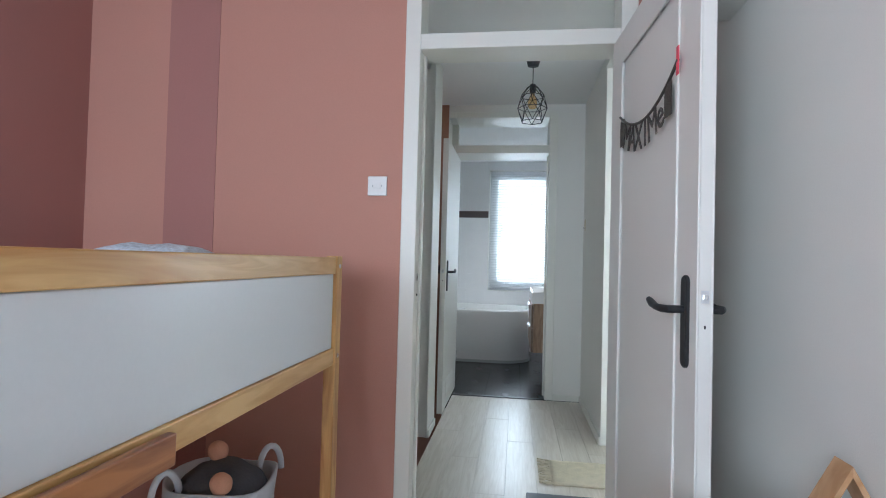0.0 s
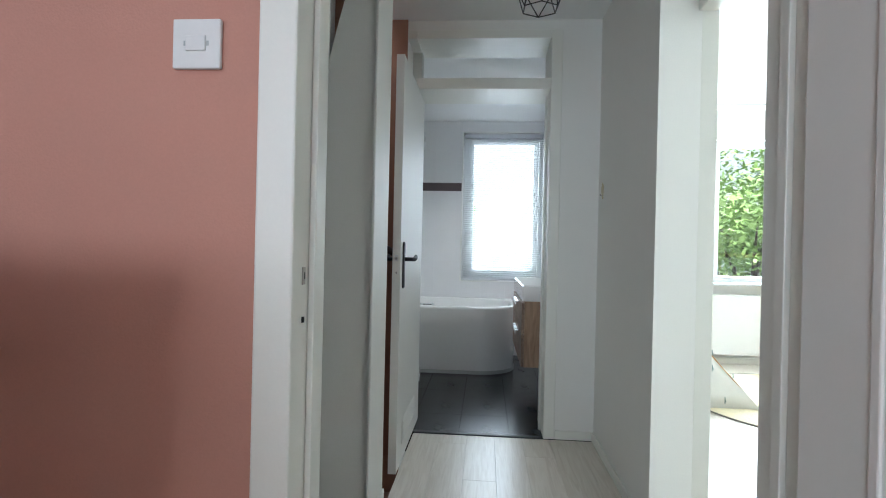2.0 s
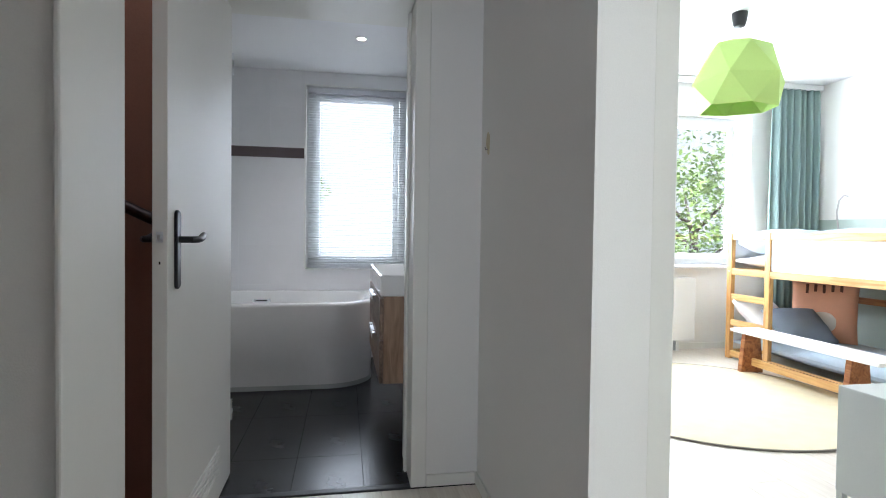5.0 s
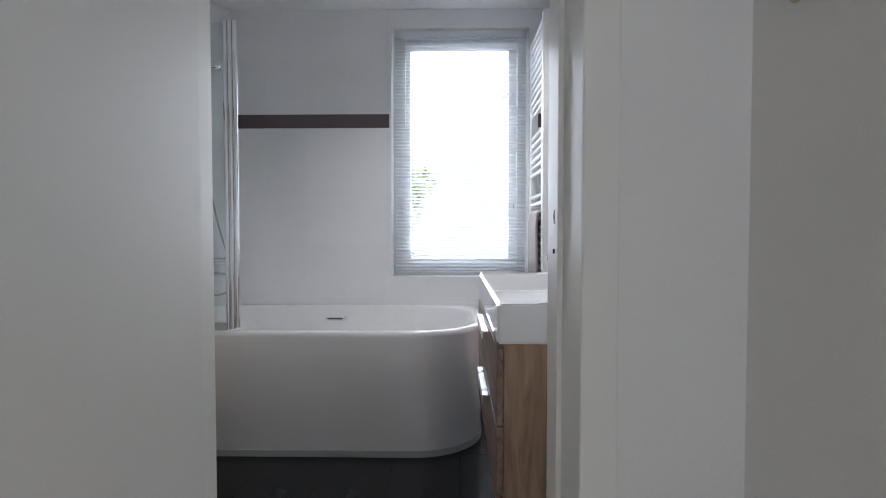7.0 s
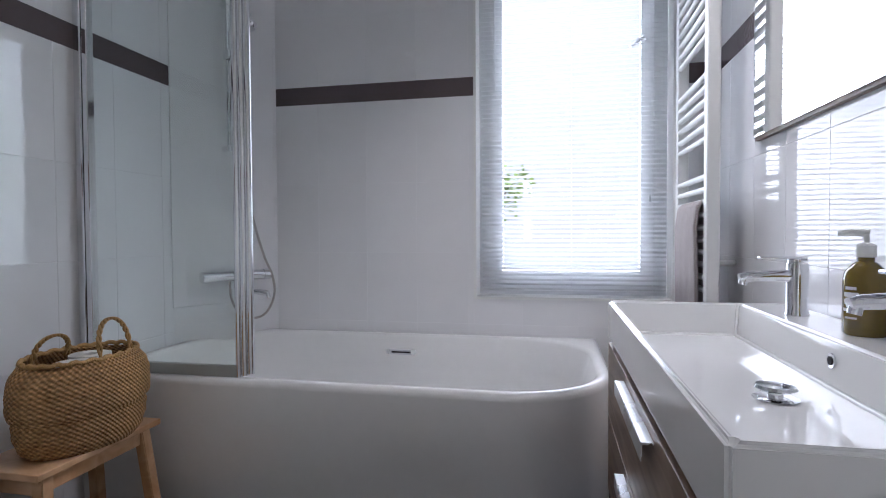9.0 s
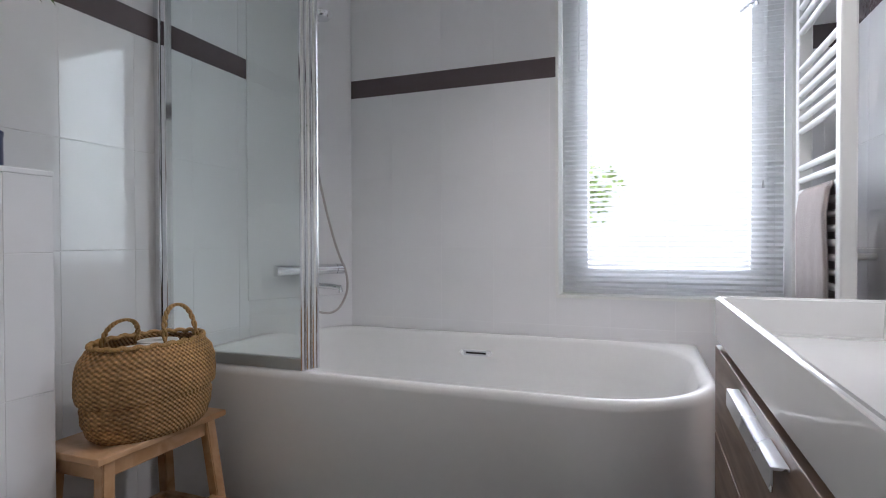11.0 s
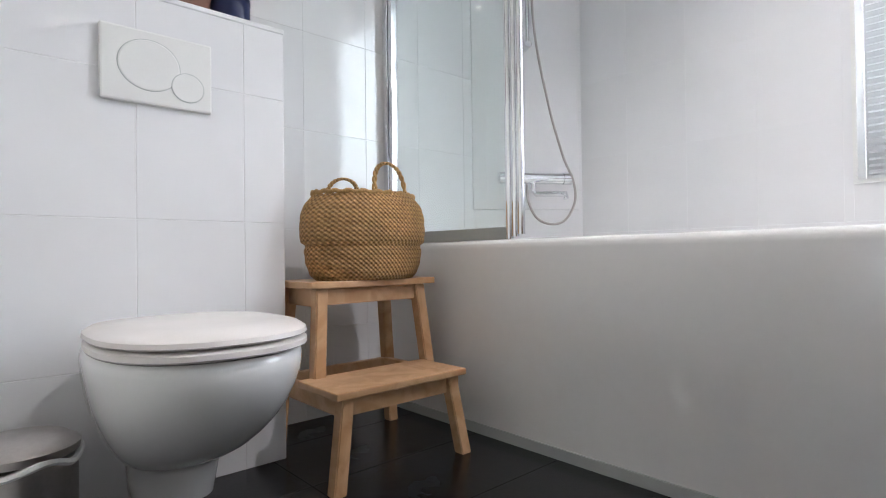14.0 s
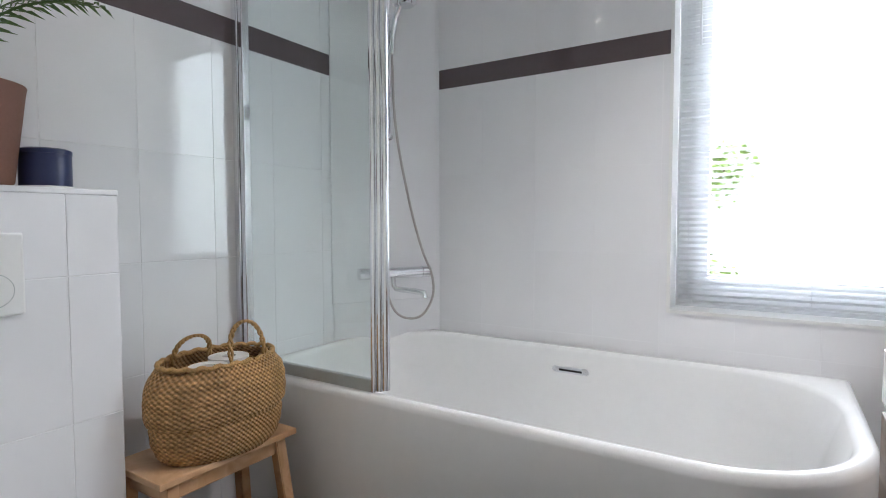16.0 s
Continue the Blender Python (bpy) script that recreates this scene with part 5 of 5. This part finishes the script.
hall_lamp = thing("pendant_lamp", "black wire cage pendant lamp with bare bulb in the hall", "pendant lamp", (0.19, 3.26, 0))
rose(hall_lamp, 2.458, BLACK)
part("cable", tube(bmesh.new(), [(0, 0, 2.365), (0, 0, 2.245)], 0.003, 6), BLACK, hall_lamp)
part("lamp_holder", lathe(bmesh.new(), [(0.0, 2.25), (0.017, 2.25), (0.019, 2.24), (0.019, 2.20), (0.0, 2.20)], 18), BLACK, hall_lamp, smooth=True)
BULB = glass("amber_bulb_glass", (1.0, 0.86, 0.62, 1), 0.1)
part("bulb", lathe(bmesh.new(), [(0.010, 2.20), (0.013, 2.19), (0.029, 2.14), (0.030, 2.12), (0.022, 2.10), (0.0, 2.093)], 20), BULB, hall_lamp, "clear amber bulb", smooth=True)
cage = []
for r, z, ph, n in ((0.030, 2.235, 0.0, 6), (0.078, 2.175, 0.5, 6), (0.092, 2.10, 0.0, 6), (0.070, 2.015, 0.5, 6)):
    cage.append([(r * math.cos(2 * math.pi * (k + ph) / n), r * math.sin(2 * math.pi * (k + ph) / n), z) for k in range(n)])
bars = []
for i, ring_ in enumerate(cage):
    bars += [(ring_[k], ring_[(k + 1) % 6]) for k in range(6)]
    if i + 1 < len(cage):
        nxt = cage[i + 1]
        off = 0 if i % 2 == 0 else 1
        for k in range(6):
            bars.append((ring_[k], nxt[k]))
            bars.append((ring_[k], nxt[(k - 1) % 6] if i % 2 == 0 else nxt[(k + 1) % 6]))
for a, b in bars:
    part("cage_wire", tube(bmesh.new(), [a, b], 0.0024, 5), BLACK, hall_lamp)
rail = thing("handrail", "dark wooden handrail sloping along the brown stair wall", "handrail")
part("rail", tube(bmesh.new(), [(-1.30, 4.335, 1.44), (-0.98, 4.335, 1.285), (-0.45, 4.335, 1.03)], 0.022, 12), BROWNRAIL, rail, smooth=True)
for x, z in ((-1.1, 1.34), (-0.6, 1.10)):
    part("rail_bracket", tube(bmesh.new(), [(x, 4.335, z), (x, 4.386, z - 0.03)], 0.007, 8), BLACK, rail)

# ---- bright bedroom ----
bed_b = loft_bed("loft_bed", "pine loft bed with ladder and white panels before the window", (3.50, 4.42, 0), 1, True, "loft beds")
cushion("mattress", "white mattress in the loft bed by the window", (4.0, 5.46, 0.885), (0.88, 1.95, 0.15), 0, CLOTHWHITE, "mattress")
cushion("pillow", "pale blue pillow on the loft bed by the window", (3.85, 6.18, 1.05), (0.62, 0.45, 0.22), 10, CLOTHBLUE, "pillow")
cushion("duvet", "crumpled pale blue duvet on the loft bed", (4.05, 5.45, 1.04), (0.75, 1.1, 0.26), 0, CLOTHBLUE, "duvet")
cushion("floor_mattress", "blue mattress on the floor under the loft bed", (4.0, 5.46, 0.15), (0.84, 1.92, 0.14), 0, CLOTHBLUE, "mattress")
cushion("cushion", "pale pink cushion at the far end below the loft bed", (3.74, 6.33, 0.40), (0.40, 0.38, 0.17), 15, CLOTHWHITE, tilt=40)
cushion("cushion", "grey-blue crumpled cushion below the loft bed", (3.80, 6.02, 0.36), (0.42, 0.36, 0.17), -10, CLOTHGREY, tilt=35)
cat = cushion("print_cushion", "peach cushion with dark printed stripes below the loft bed", (4.12, 6.10, 0.46), (0.46, 0.50, 0.15), -50, PEACH, tilt=76)
for i in range(5):
    x = -0.12 + i * 0.06
    ob = part("printed_stripe", boxes((x - 0.011, 0.12 + 0.012 * abs(i - 2), 0.055, x + 0.011, 0.225, 0.068), bevel=0.003), STRIPE, cat)
part("print_patch", lathe(bmesh.new(), [(0.0, 0.083), (0.07, 0.080), (0.10, 0.070)], 20, (0, -0.09, 0)), CLOTHWHITE, cat)
bench = thing("bench", "low slanted white plank bench on a broad wooden foot", "bench", (3.30, 5.55, 0))
part("seat", boxes((-0.12, -0.75, 0.325, 0.14, 0.50, 0.350), bevel=0.004), CLOTHWHITE, bench)
for y in (-0.5, 0.42):
    bm = loft(bmesh.new(), [[(-0.09, y - 0.02, 0), (0.11, y - 0.02, 0), (0.11, y + 0.02, 0), (-0.09, y + 0.02, 0)], [(-0.055, y - 0.02, 0.325), (0.075, y - 0.02, 0.325), (0.075, y + 0.02, 0.325), (-0.055, y + 0.02, 0.325)]])
    part("foot", bm, PINEDARK, bench, "broad reddish wooden foot")
part("stretcher", boxes((0.0, -0.478, 0.06, 0.03, 0.398, 0.12), bevel=0.003), PINE, bench)
rug = thing("round_rug", "round natural jute rug on the pale floor", "rug", (2.50, 5.42, 0))
bm = bmesh.new()
lathe(bm, [(0.95, 0.0), (0.955, 0.004), (0.95, 0.009)] + [(0.95 - 0.01 * (k + 1), 0.009 + (0.0018 if k % 2 else 0.0)) for k in range(94)] + [(0.0, 0.010)], 96)
part("weave", bm, JUTE, rug, smooth="all")
part("edge", tube(bmesh.new(), [(0.955 * math.cos(a), 0.955 * math.sin(a), 0.0065) for a in [2 * math.pi * k / 96 for k in range(96)]], 0.006, 6, closed=True), CARPET, rug, "darker stitched edge")
pend = thing("pendant_lamp", "faceted lime green pendant shade below a black rose", "pendant lamp", (2.66, 5.38, 0))
rose(pend, 2.578, BLACK)
part("cable", tube(bmesh.new(), [(0, 0, 2.49), (0, 0, 2.385)], 0.003, 6), PLASTIC, pend)
bm = bmesh.new()
rings = []
for r, z, ph, n in ((0.05, 2.39, 0.2, 6), (0.19, 2.345, 0.2, 6), (0.29, 2.12, 0.7, 6), (0.235, 1.94, 0.2, 6)):
    rings.append([bm.verts.new((r * math.cos(2 * math.pi * (k + ph) / n), r * math.sin(2 * math.pi * (k + ph) / n), z + 0.012 * math.sin(k * 2.4))) for k in range(n)])
for i, (a, b) in enumerate(zip(rings, rings[1:])):
    for k in range(6):
        if i == 0:
            bm.faces.new((a[k], a[(k + 1) % 6], b[(k + 1) % 6], b[k]))
        elif i == 2 or i == 3:
            bm.faces.new((a[k], a[(k + 1) % 6], b[(k + 1) % 6]))
            bm.faces.new((a[k], b[(k + 1) % 6], b[k]))
        else:
            bm.faces.new((a[k], a[(k + 1) % 6], b[k]))
            bm.faces.new((a[(k + 1) % 6], b[(k + 1) % 6], b[k]))
bm.faces.new(rings[0][::-1])
shade = part("shade", bm, LIME, pend, "faceted lime green card shade")
shade.modifiers.new("thick", "SOLIDIFY").thickness = 0.003
part("bulb", lathe(bmesh.new(), [(0.0, 2.25), (0.016, 2.25), (0.034, 2.18), (0.028, 2.15), (0.0, 2.14)], 18), PLASTIC, pend, smooth=True)
curt = thing("curtain", "grey-green pleated curtain drawn beside the window", "curtain")
bm = bmesh.new()
cols = 70
rows = []
for z, amp in ((2.52, 0.018), (2.46, 0.024), (2.0, 0.034), (1.2, 0.04), (0.6, 0.042), (0.05, 0.045)):
    rows.append([bm.verts.new((4.10 + 0.50 * i / cols, 6.70 + amp * math.sin(i * 0.62) + 0.010 * math.sin(i * 0.23 + z), z)) for i in range(cols + 1)])
for a, b in zip(rows, rows[1:]):
    for k in range(cols):
        bm.faces.new((a[k], a[k + 1], b[k + 1], b[k]))
cl = part("cloth", bm, CURTAIN, curt, smooth="all")
cl.modifiers.new("thick", "SOLIDIFY").thickness = 0.003
part("track", boxes((1.5, 6.685, 2.525, 4.645, 6.72, 2.575), bevel=0.003), PLASTIC, curt)
radp = thing("panel_radiator", "white panel radiator under the bedroom window", "radiator")
part("front_panel", boxes((1.7, 6.775, 0.10, 3.38, 6.80, 0.70), bevel=0.006), PLASTIC, radp)
part("back_panel", boxes((1.7, 6.835, 0.10, 3.38, 6.86, 0.70), bevel=0.006), PLASTIC, radp)
part("top_grille", boxes((1.7, 6.80, 0.685, 3.38, 6.835, 0.70)), PLASTIC, radp)
for x in (1.9, 3.2):
    part("bracket", boxes((x, 6.80, 0.0, x + 0.03, 6.878, 0.30)), PLASTIC, radp)
tagged(part("wall_skirting", boxes((0.85, 6.862, 0, 4.65, 6.877, 0.06), bevel=0.002), TRIM), "white skirting below the window", "baseboard", kind="structure")
desk = thing("side_cabinet", "low grey lacquered metal cabinet on slim legs", "cabinet", (2.20, 3.62, 0))
part("body", boxes((-0.30, -0.24, 0.135, 0.45, 0.24, 0.53), bevel=0.004), GREYLAC, desk)
for x in (-0.285, 0.435):
    for y in (-0.225, 0.225):
        part("leg", boxes((x - 0.012, y - 0.012, 0, x + 0.012, y + 0.012, 0.1345)), GREYLAC, desk)
clamp = thing("clamp_lamp", "small chrome gooseneck lamp at the bed head", "reading lamp", (4.45, 6.30, 1.15))
part("neck", tube(bmesh.new(), [(0, 0, 0.0), (-0.02, 0, 0.18), (-0.01, -0.01, 0.28), (0.03, -0.02, 0.33), (0.07, -0.03, 0.32)], 0.007, 8), STEEL, clamp, smooth=True)
part("head", lathe(bmesh.new(), [(0.0, 0.03), (0.02, 0.03), (0.035, -0.03), (0.0, -0.03)], 16, (0.085, -0.033, 0.30)), ALU, clamp, smooth=True)
part("clamp_base", boxes((-0.025, -0.02, -0.02, 0.025, 0.02, 0.015), bevel=0.003), STEEL, clamp)
GREENPAINT = material("sage_wall_paint", rgb("a9b5ac"), 0.8, vary=0.04, bump=0.1)
structure("wall_paint_band", boxes((4.646, 2.2, 0.0, 4.6505, 6.86, 1.27)), GREENPAINT, "sage green painted lower half of the bedroom wall")
tent = thing("play_tent", "cream cotton play tent with small grey-green print", "play tent", (1.45, 5.60, 0))
apex = Vector((-0.28, 0.05, 1.02))
feet = [Vector((0.52, -0.42, 0)), Vector((0.52, 0.45, 0)), Vector((-0.5, 0.45, 0)), Vector((-0.5, -0.42, 0))]
for i in range(4):
    a, b = feet[i], feet[(i + 1) % 4]
    part("pole", tube(bmesh.new(), [a, apex + (apex - a) * 0.02], 0.004, 8), PINEV, tent)
    bm = bmesh.new()
    n = 10
    g = []
    for r in range(n + 1):
        f = r / n * 0.97
        g.append([bm.verts.new(a.lerp(apex, f).lerp(b.lerp(apex, f), k / n) + Vector((0, 0, 0.004 + 0.01 * math.sin(k * 2 + r)))) for k in range(n + 1)])
    for r in range(n):
        for k in range(n):
            bm.faces.new((g[r][k], g[r][k + 1], g[r + 1][k + 1], g[r + 1][k]))
    c = part("canvas", bm, TENT, tent, smooth="all")
    c.modifiers.new("thick", "SOLIDIFY").thickness = 0.003
    if i in (0, 3):
        rnd = random.Random(3)
        for k in range(26):
            f, s = rnd.uniform(0.03, 0.5), rnd.uniform(0.08, 0.92)
            p = a.lerp(apex, f).lerp(b.lerp(apex, f), s) + Vector((0.014 if i == 0 else 0, -0.014 if i == 3 else 0, 0.006))
            part("printed_sprig", boxes((p.x - 0.001, p.y - 0.007, p.z, p.x + 0.001, p.y + 0.007, p.z + 0.045), (p.x - 0.001, p.y - 0.02, p.z + 0.015, p.x + 0.001, p.y - 0.0075, p.z + 0.027), bevel=0), PRINT, tent)

# ---- outdoors ----
# Emissive board added behind the trees so that the windows look overexposed.
SKYGLOW = bpy.data.materials.new("overexposed_sky_glow")
SKYGLOW.use_nodes = True
hn = SKYGLOW.node_tree.nodes
hn["Principled BSDF"].inputs["Base Color"].default_value = (0.0, 0.0, 0.0, 1)
hn["Principled BSDF"].inputs["Emission Color"].default_value = (0.93, 0.97, 1.0, 1)
hn["Principled BSDF"].inputs["Emission Strength"].default_value = 0.48
structure("backdrop", boxes((-90, 70, -3.2, 120, 70.5, 70)), SKYGLOW, "glowing white backdrop that stands in for the overexposed sky", "sky")

# Pale ground stands in for the glare low in the windows.
structure("ground", boxes((-300, 7.5, -3.4, 300, 700, -3.2)), GLAREGROUND, "ground behind the house, paled to stand in for window glare", "ground")


def tree(at, height, spread, seed, leaves=5200, label="broad leafy green garden tree in full sun", low=3):
    rnd = random.Random(seed)
    e = thing("tree", label, "tree", at, 0, "garden trees")
    bm = bmesh.new()
    trunk = [Vector((0.06 * math.sin(i), 0.05 * math.cos(i * 1.3), height * 0.62 * i / 8)) for i in range(9)]
    tube(bm, trunk, [0.16 * (1 - 0.075 * i) for i in range(9)], 10)
    hubs = []
    for k in range(13):
        b = trunk[rnd.randint(low, 8)]
        a, r = rnd.uniform(0, 6.28), spread * rnd.uniform(0.35, 0.9)
        tip = b + Vector((r * math.cos(a), r * math.sin(a), height * rnd.uniform(0.08, 0.34)))
        tube(bm, [b, b.lerp(tip, 0.5) + Vector((0, 0, 0.15)), tip], [0.06, 0.035, 0.012], 7)
        hubs.append(tip)
        hubs.append(b.lerp(tip, 0.6) + Vector((0, 0, 0.3)))
    part("trunk", bm, BARK, e, smooth=True)
    verts, faces = [], []
    for k in range(leaves):
        h = hubs[rnd.randrange(len(hubs))]
        d = Vector((rnd.gauss(0, 1), rnd.gauss(0, 1), rnd.gauss(0, 0.8)))
        c = h + d.normalized() * spread * 0.42 * rnd.random() ** 0.5
        u1 = Vector((rnd.gauss(0, 1), rnd.gauss(0, 1), rnd.gauss(0, 0.5))).normalized()
        v1 = u1.cross(Vector((rnd.gauss(0, 0.5), rnd.gauss(0, 0.5), 1))).normalized()
        s = rnd.uniform(0.05, 0.10)
        o = len(verts)
        verts += [c - u1 * s, c + v1 * s * 0.55, c + u1 * s, c - v1 * s * 0.55]
        faces.append((o, o + 1, o + 2, o + 3))
    me = bpy.data.meshes.new("crown")
    me.from_pydata([tuple(v) for v in verts], [], faces)
    me.materials.append(TREELEAF)
    ob = new("crown", me)
    ob.parent = e
    tagged(ob, "dense green crown of small leaves", kind="stuff")
    return e


tree((5.6, 13.0, -3.2), 6.8, 2.3, 1, 9000)
tree((8.4, 14.0, -3.2), 7.2, 2.5, 2, 9000)
tree((7.0, 17.0, -3.2), 8.5, 3.0, 3, 8000)
tree((10.8, 15.0, -3.2), 7.4, 2.6, 5, 6000)
tree((4.6, 17.5, -3.2), 6.8, 2.0, 6, 6000)
tree((-1.5, 15.0, -3.2), 5.6, 1.2, 7, 5000, "slim young green garden tree with thin foliage", 4)


# ---- pieces of floors and walls ----
piece_meshes = {}


def piece(name, parent, mat, x0, y0, z0, x1, y1, z1, bevel=0.0007):
    key = (name, mat.name, round(x1 - x0, 3), round(y1 - y0, 3), round(z1 - z0, 3))
    if key not in piece_meshes:
        hx, hy, hz = (x1 - x0) / 2, (y1 - y0) / 2, (z1 - z0) / 2
        bm = boxes((-hx, -hy, -hz, hx, hy, hz), bevel=0)
        bmesh.ops.bevel(bm, geom=list(bm.edges), offset=bevel, segments=1, affect="EDGES")
        me = bpy.data.meshes.new(name)
        bm.to_mesh(me)
        bm.free()
        me.materials.append(mat)
        piece_meshes[key] = me
    ob = new(name, piece_meshes[key])
    ob.parent = parent
    ob.location = ((x0 + x1) / 2, (y0 + y1) / 2, (z0 + z1) / 2)
    return ob


def planks(x0, x1, y0, y1, width=0.16, length=1.28, shift=0):
    x, i = x0, shift
    while x < x1 - 0.005:
        xx = min(x + width, x1)
        y = y0 - length * ((i * 0.37) % 1)
        while y < y1 - 0.005:
            a, b = max(y, y0), min(y + length, y1)
            if b - a > 0.01:
                piece("plank", floor, PLANK, x + 0.0004, a + 0.0004, -0.012, xx - 0.0004, b - 0.0004, 0.0, 0.0008)
            y += length
        x, i = xx, i + 1


planks(-0.40, 0.655, -0.4, 4.385)
planks(-1.85, -0.40, -0.4, 2.06, shift=3)
planks(0.655, 4.65, 2.41, 6.87, 0.192, shift=1)

for i in range(9):
    for j in range(5):
        x0, y0 = -1.52 + i * 0.302 - 0.12, 4.43 + j * 0.602 - 0.25
        a, b, c, d = max(x0, -1.52), min(x0 + 0.3005, 0.75), max(y0, 4.431), min(y0 + 0.6005, 6.87)
        if b - a > 0.02 and d - c > 0.02:
            piece("floor_tile", bath_floor, DARKTILE, a, c, -0.008, b, d, 0.0)

ROWS_Z = [(0.0, 0.3038), (0.305, 0.6388), (0.64, 0.9738), (0.975, 1.3088), (1.31, 1.7038), (1.705, 1.7908), (1.792, 2.1258), (2.127, 2.44)]


def tile_wall(parent, axis, plane, thick, a0, a1, first, holes=(), rows=ROWS_Z, z_max=2.44, gap=0.0012):
    """Tiles 0.25 wide on a wall; axis: the way along the wall; plane: the tiles' face."""
    for z0, z1 in rows:
        mat = BAND if abs(z0 - 1.705) < 1e-3 else TILE
        a = first
        while a < a1 - 0.004:
            wide = a1 - a if mat is BAND else 0.25
            s, e = max(a, a0), min(a + wide - gap, a1)
            a += wide
            if e - s < 0.006 or z0 >= z_max:
                continue
            cells = [(s, z0, e, min(z1 + 0.0012 - gap, z_max))]
            for h0, k0, h1, k1 in holes:
                nxt = []
                for c in cells:
                    if c[2] <= h0 or c[0] >= h1 or c[3] <= k0 or c[1] >= k1:
                        nxt.append(c)
                        continue
                    for d in ((c[0], c[1], min(c[2], h0), c[3]), (max(c[0], h1), c[1], c[2], c[3]),
                              (max(c[0], h0), c[1], min(c[2], h1), min(c[3], k0)), (max(c[0], h0), max(c[1], k1), min(c[2], h1), c[3])):
                        if d[2] - d[0] > 0.004 and d[3] - d[1] > 0.004:
                            nxt.append(d)
                cells = nxt
            for c in cells:
                p0, p1 = min(plane, plane + thick), max(plane, plane + thick)
                if axis == "x":
                    piece("tile", parent, mat, c[0], p0, c[1], c[2], p1, c[3], 0.8 * gap)
                else:
                    piece("tile", parent, mat, p0, c[0], c[1], p1, c[2], c[3], 0.8 * gap)


back = structure("wall_bath_north", boxes((-1.528, 6.8686, 0, -0.262, 6.8785, 2.44), (0.622, 6.8686, 0, 0.758, 6.8785, 2.44), (-0.262, 6.8686, 0, 0.622, 6.8785, 0.758), (-0.262, 6.8686, 2.332, 0.622, 6.8785, 2.44)), GROUT,
                 "white tiled window wall with a brown tile band")
tile_wall(back, "x", 6.868, 0.0065, -1.262, 0.752, -1.287, holes=[(-0.262, 0.758, 0.622, 2.332)], gap=0.0005)
west = bpy.data.objects["wall_bath_west"]
tile_wall(west, "y", -1.52, -0.008, 4.725, 6.43, 4.37)
east = bpy.data.objects["wall_bath_east"]
tile_wall(east, "y", 0.75, 0.008, 4.725, 6.868, 4.32)
tile_wall(box_wall, "y", -1.25, -0.006, 4.725, 5.42, 4.56, rows=ROWS_Z[:4], z_max=1.158)
tile_wall(box_wall, "x", 5.42, -0.006, -1.513, -1.252, -1.50, rows=ROWS_Z[:4], z_max=1.158)
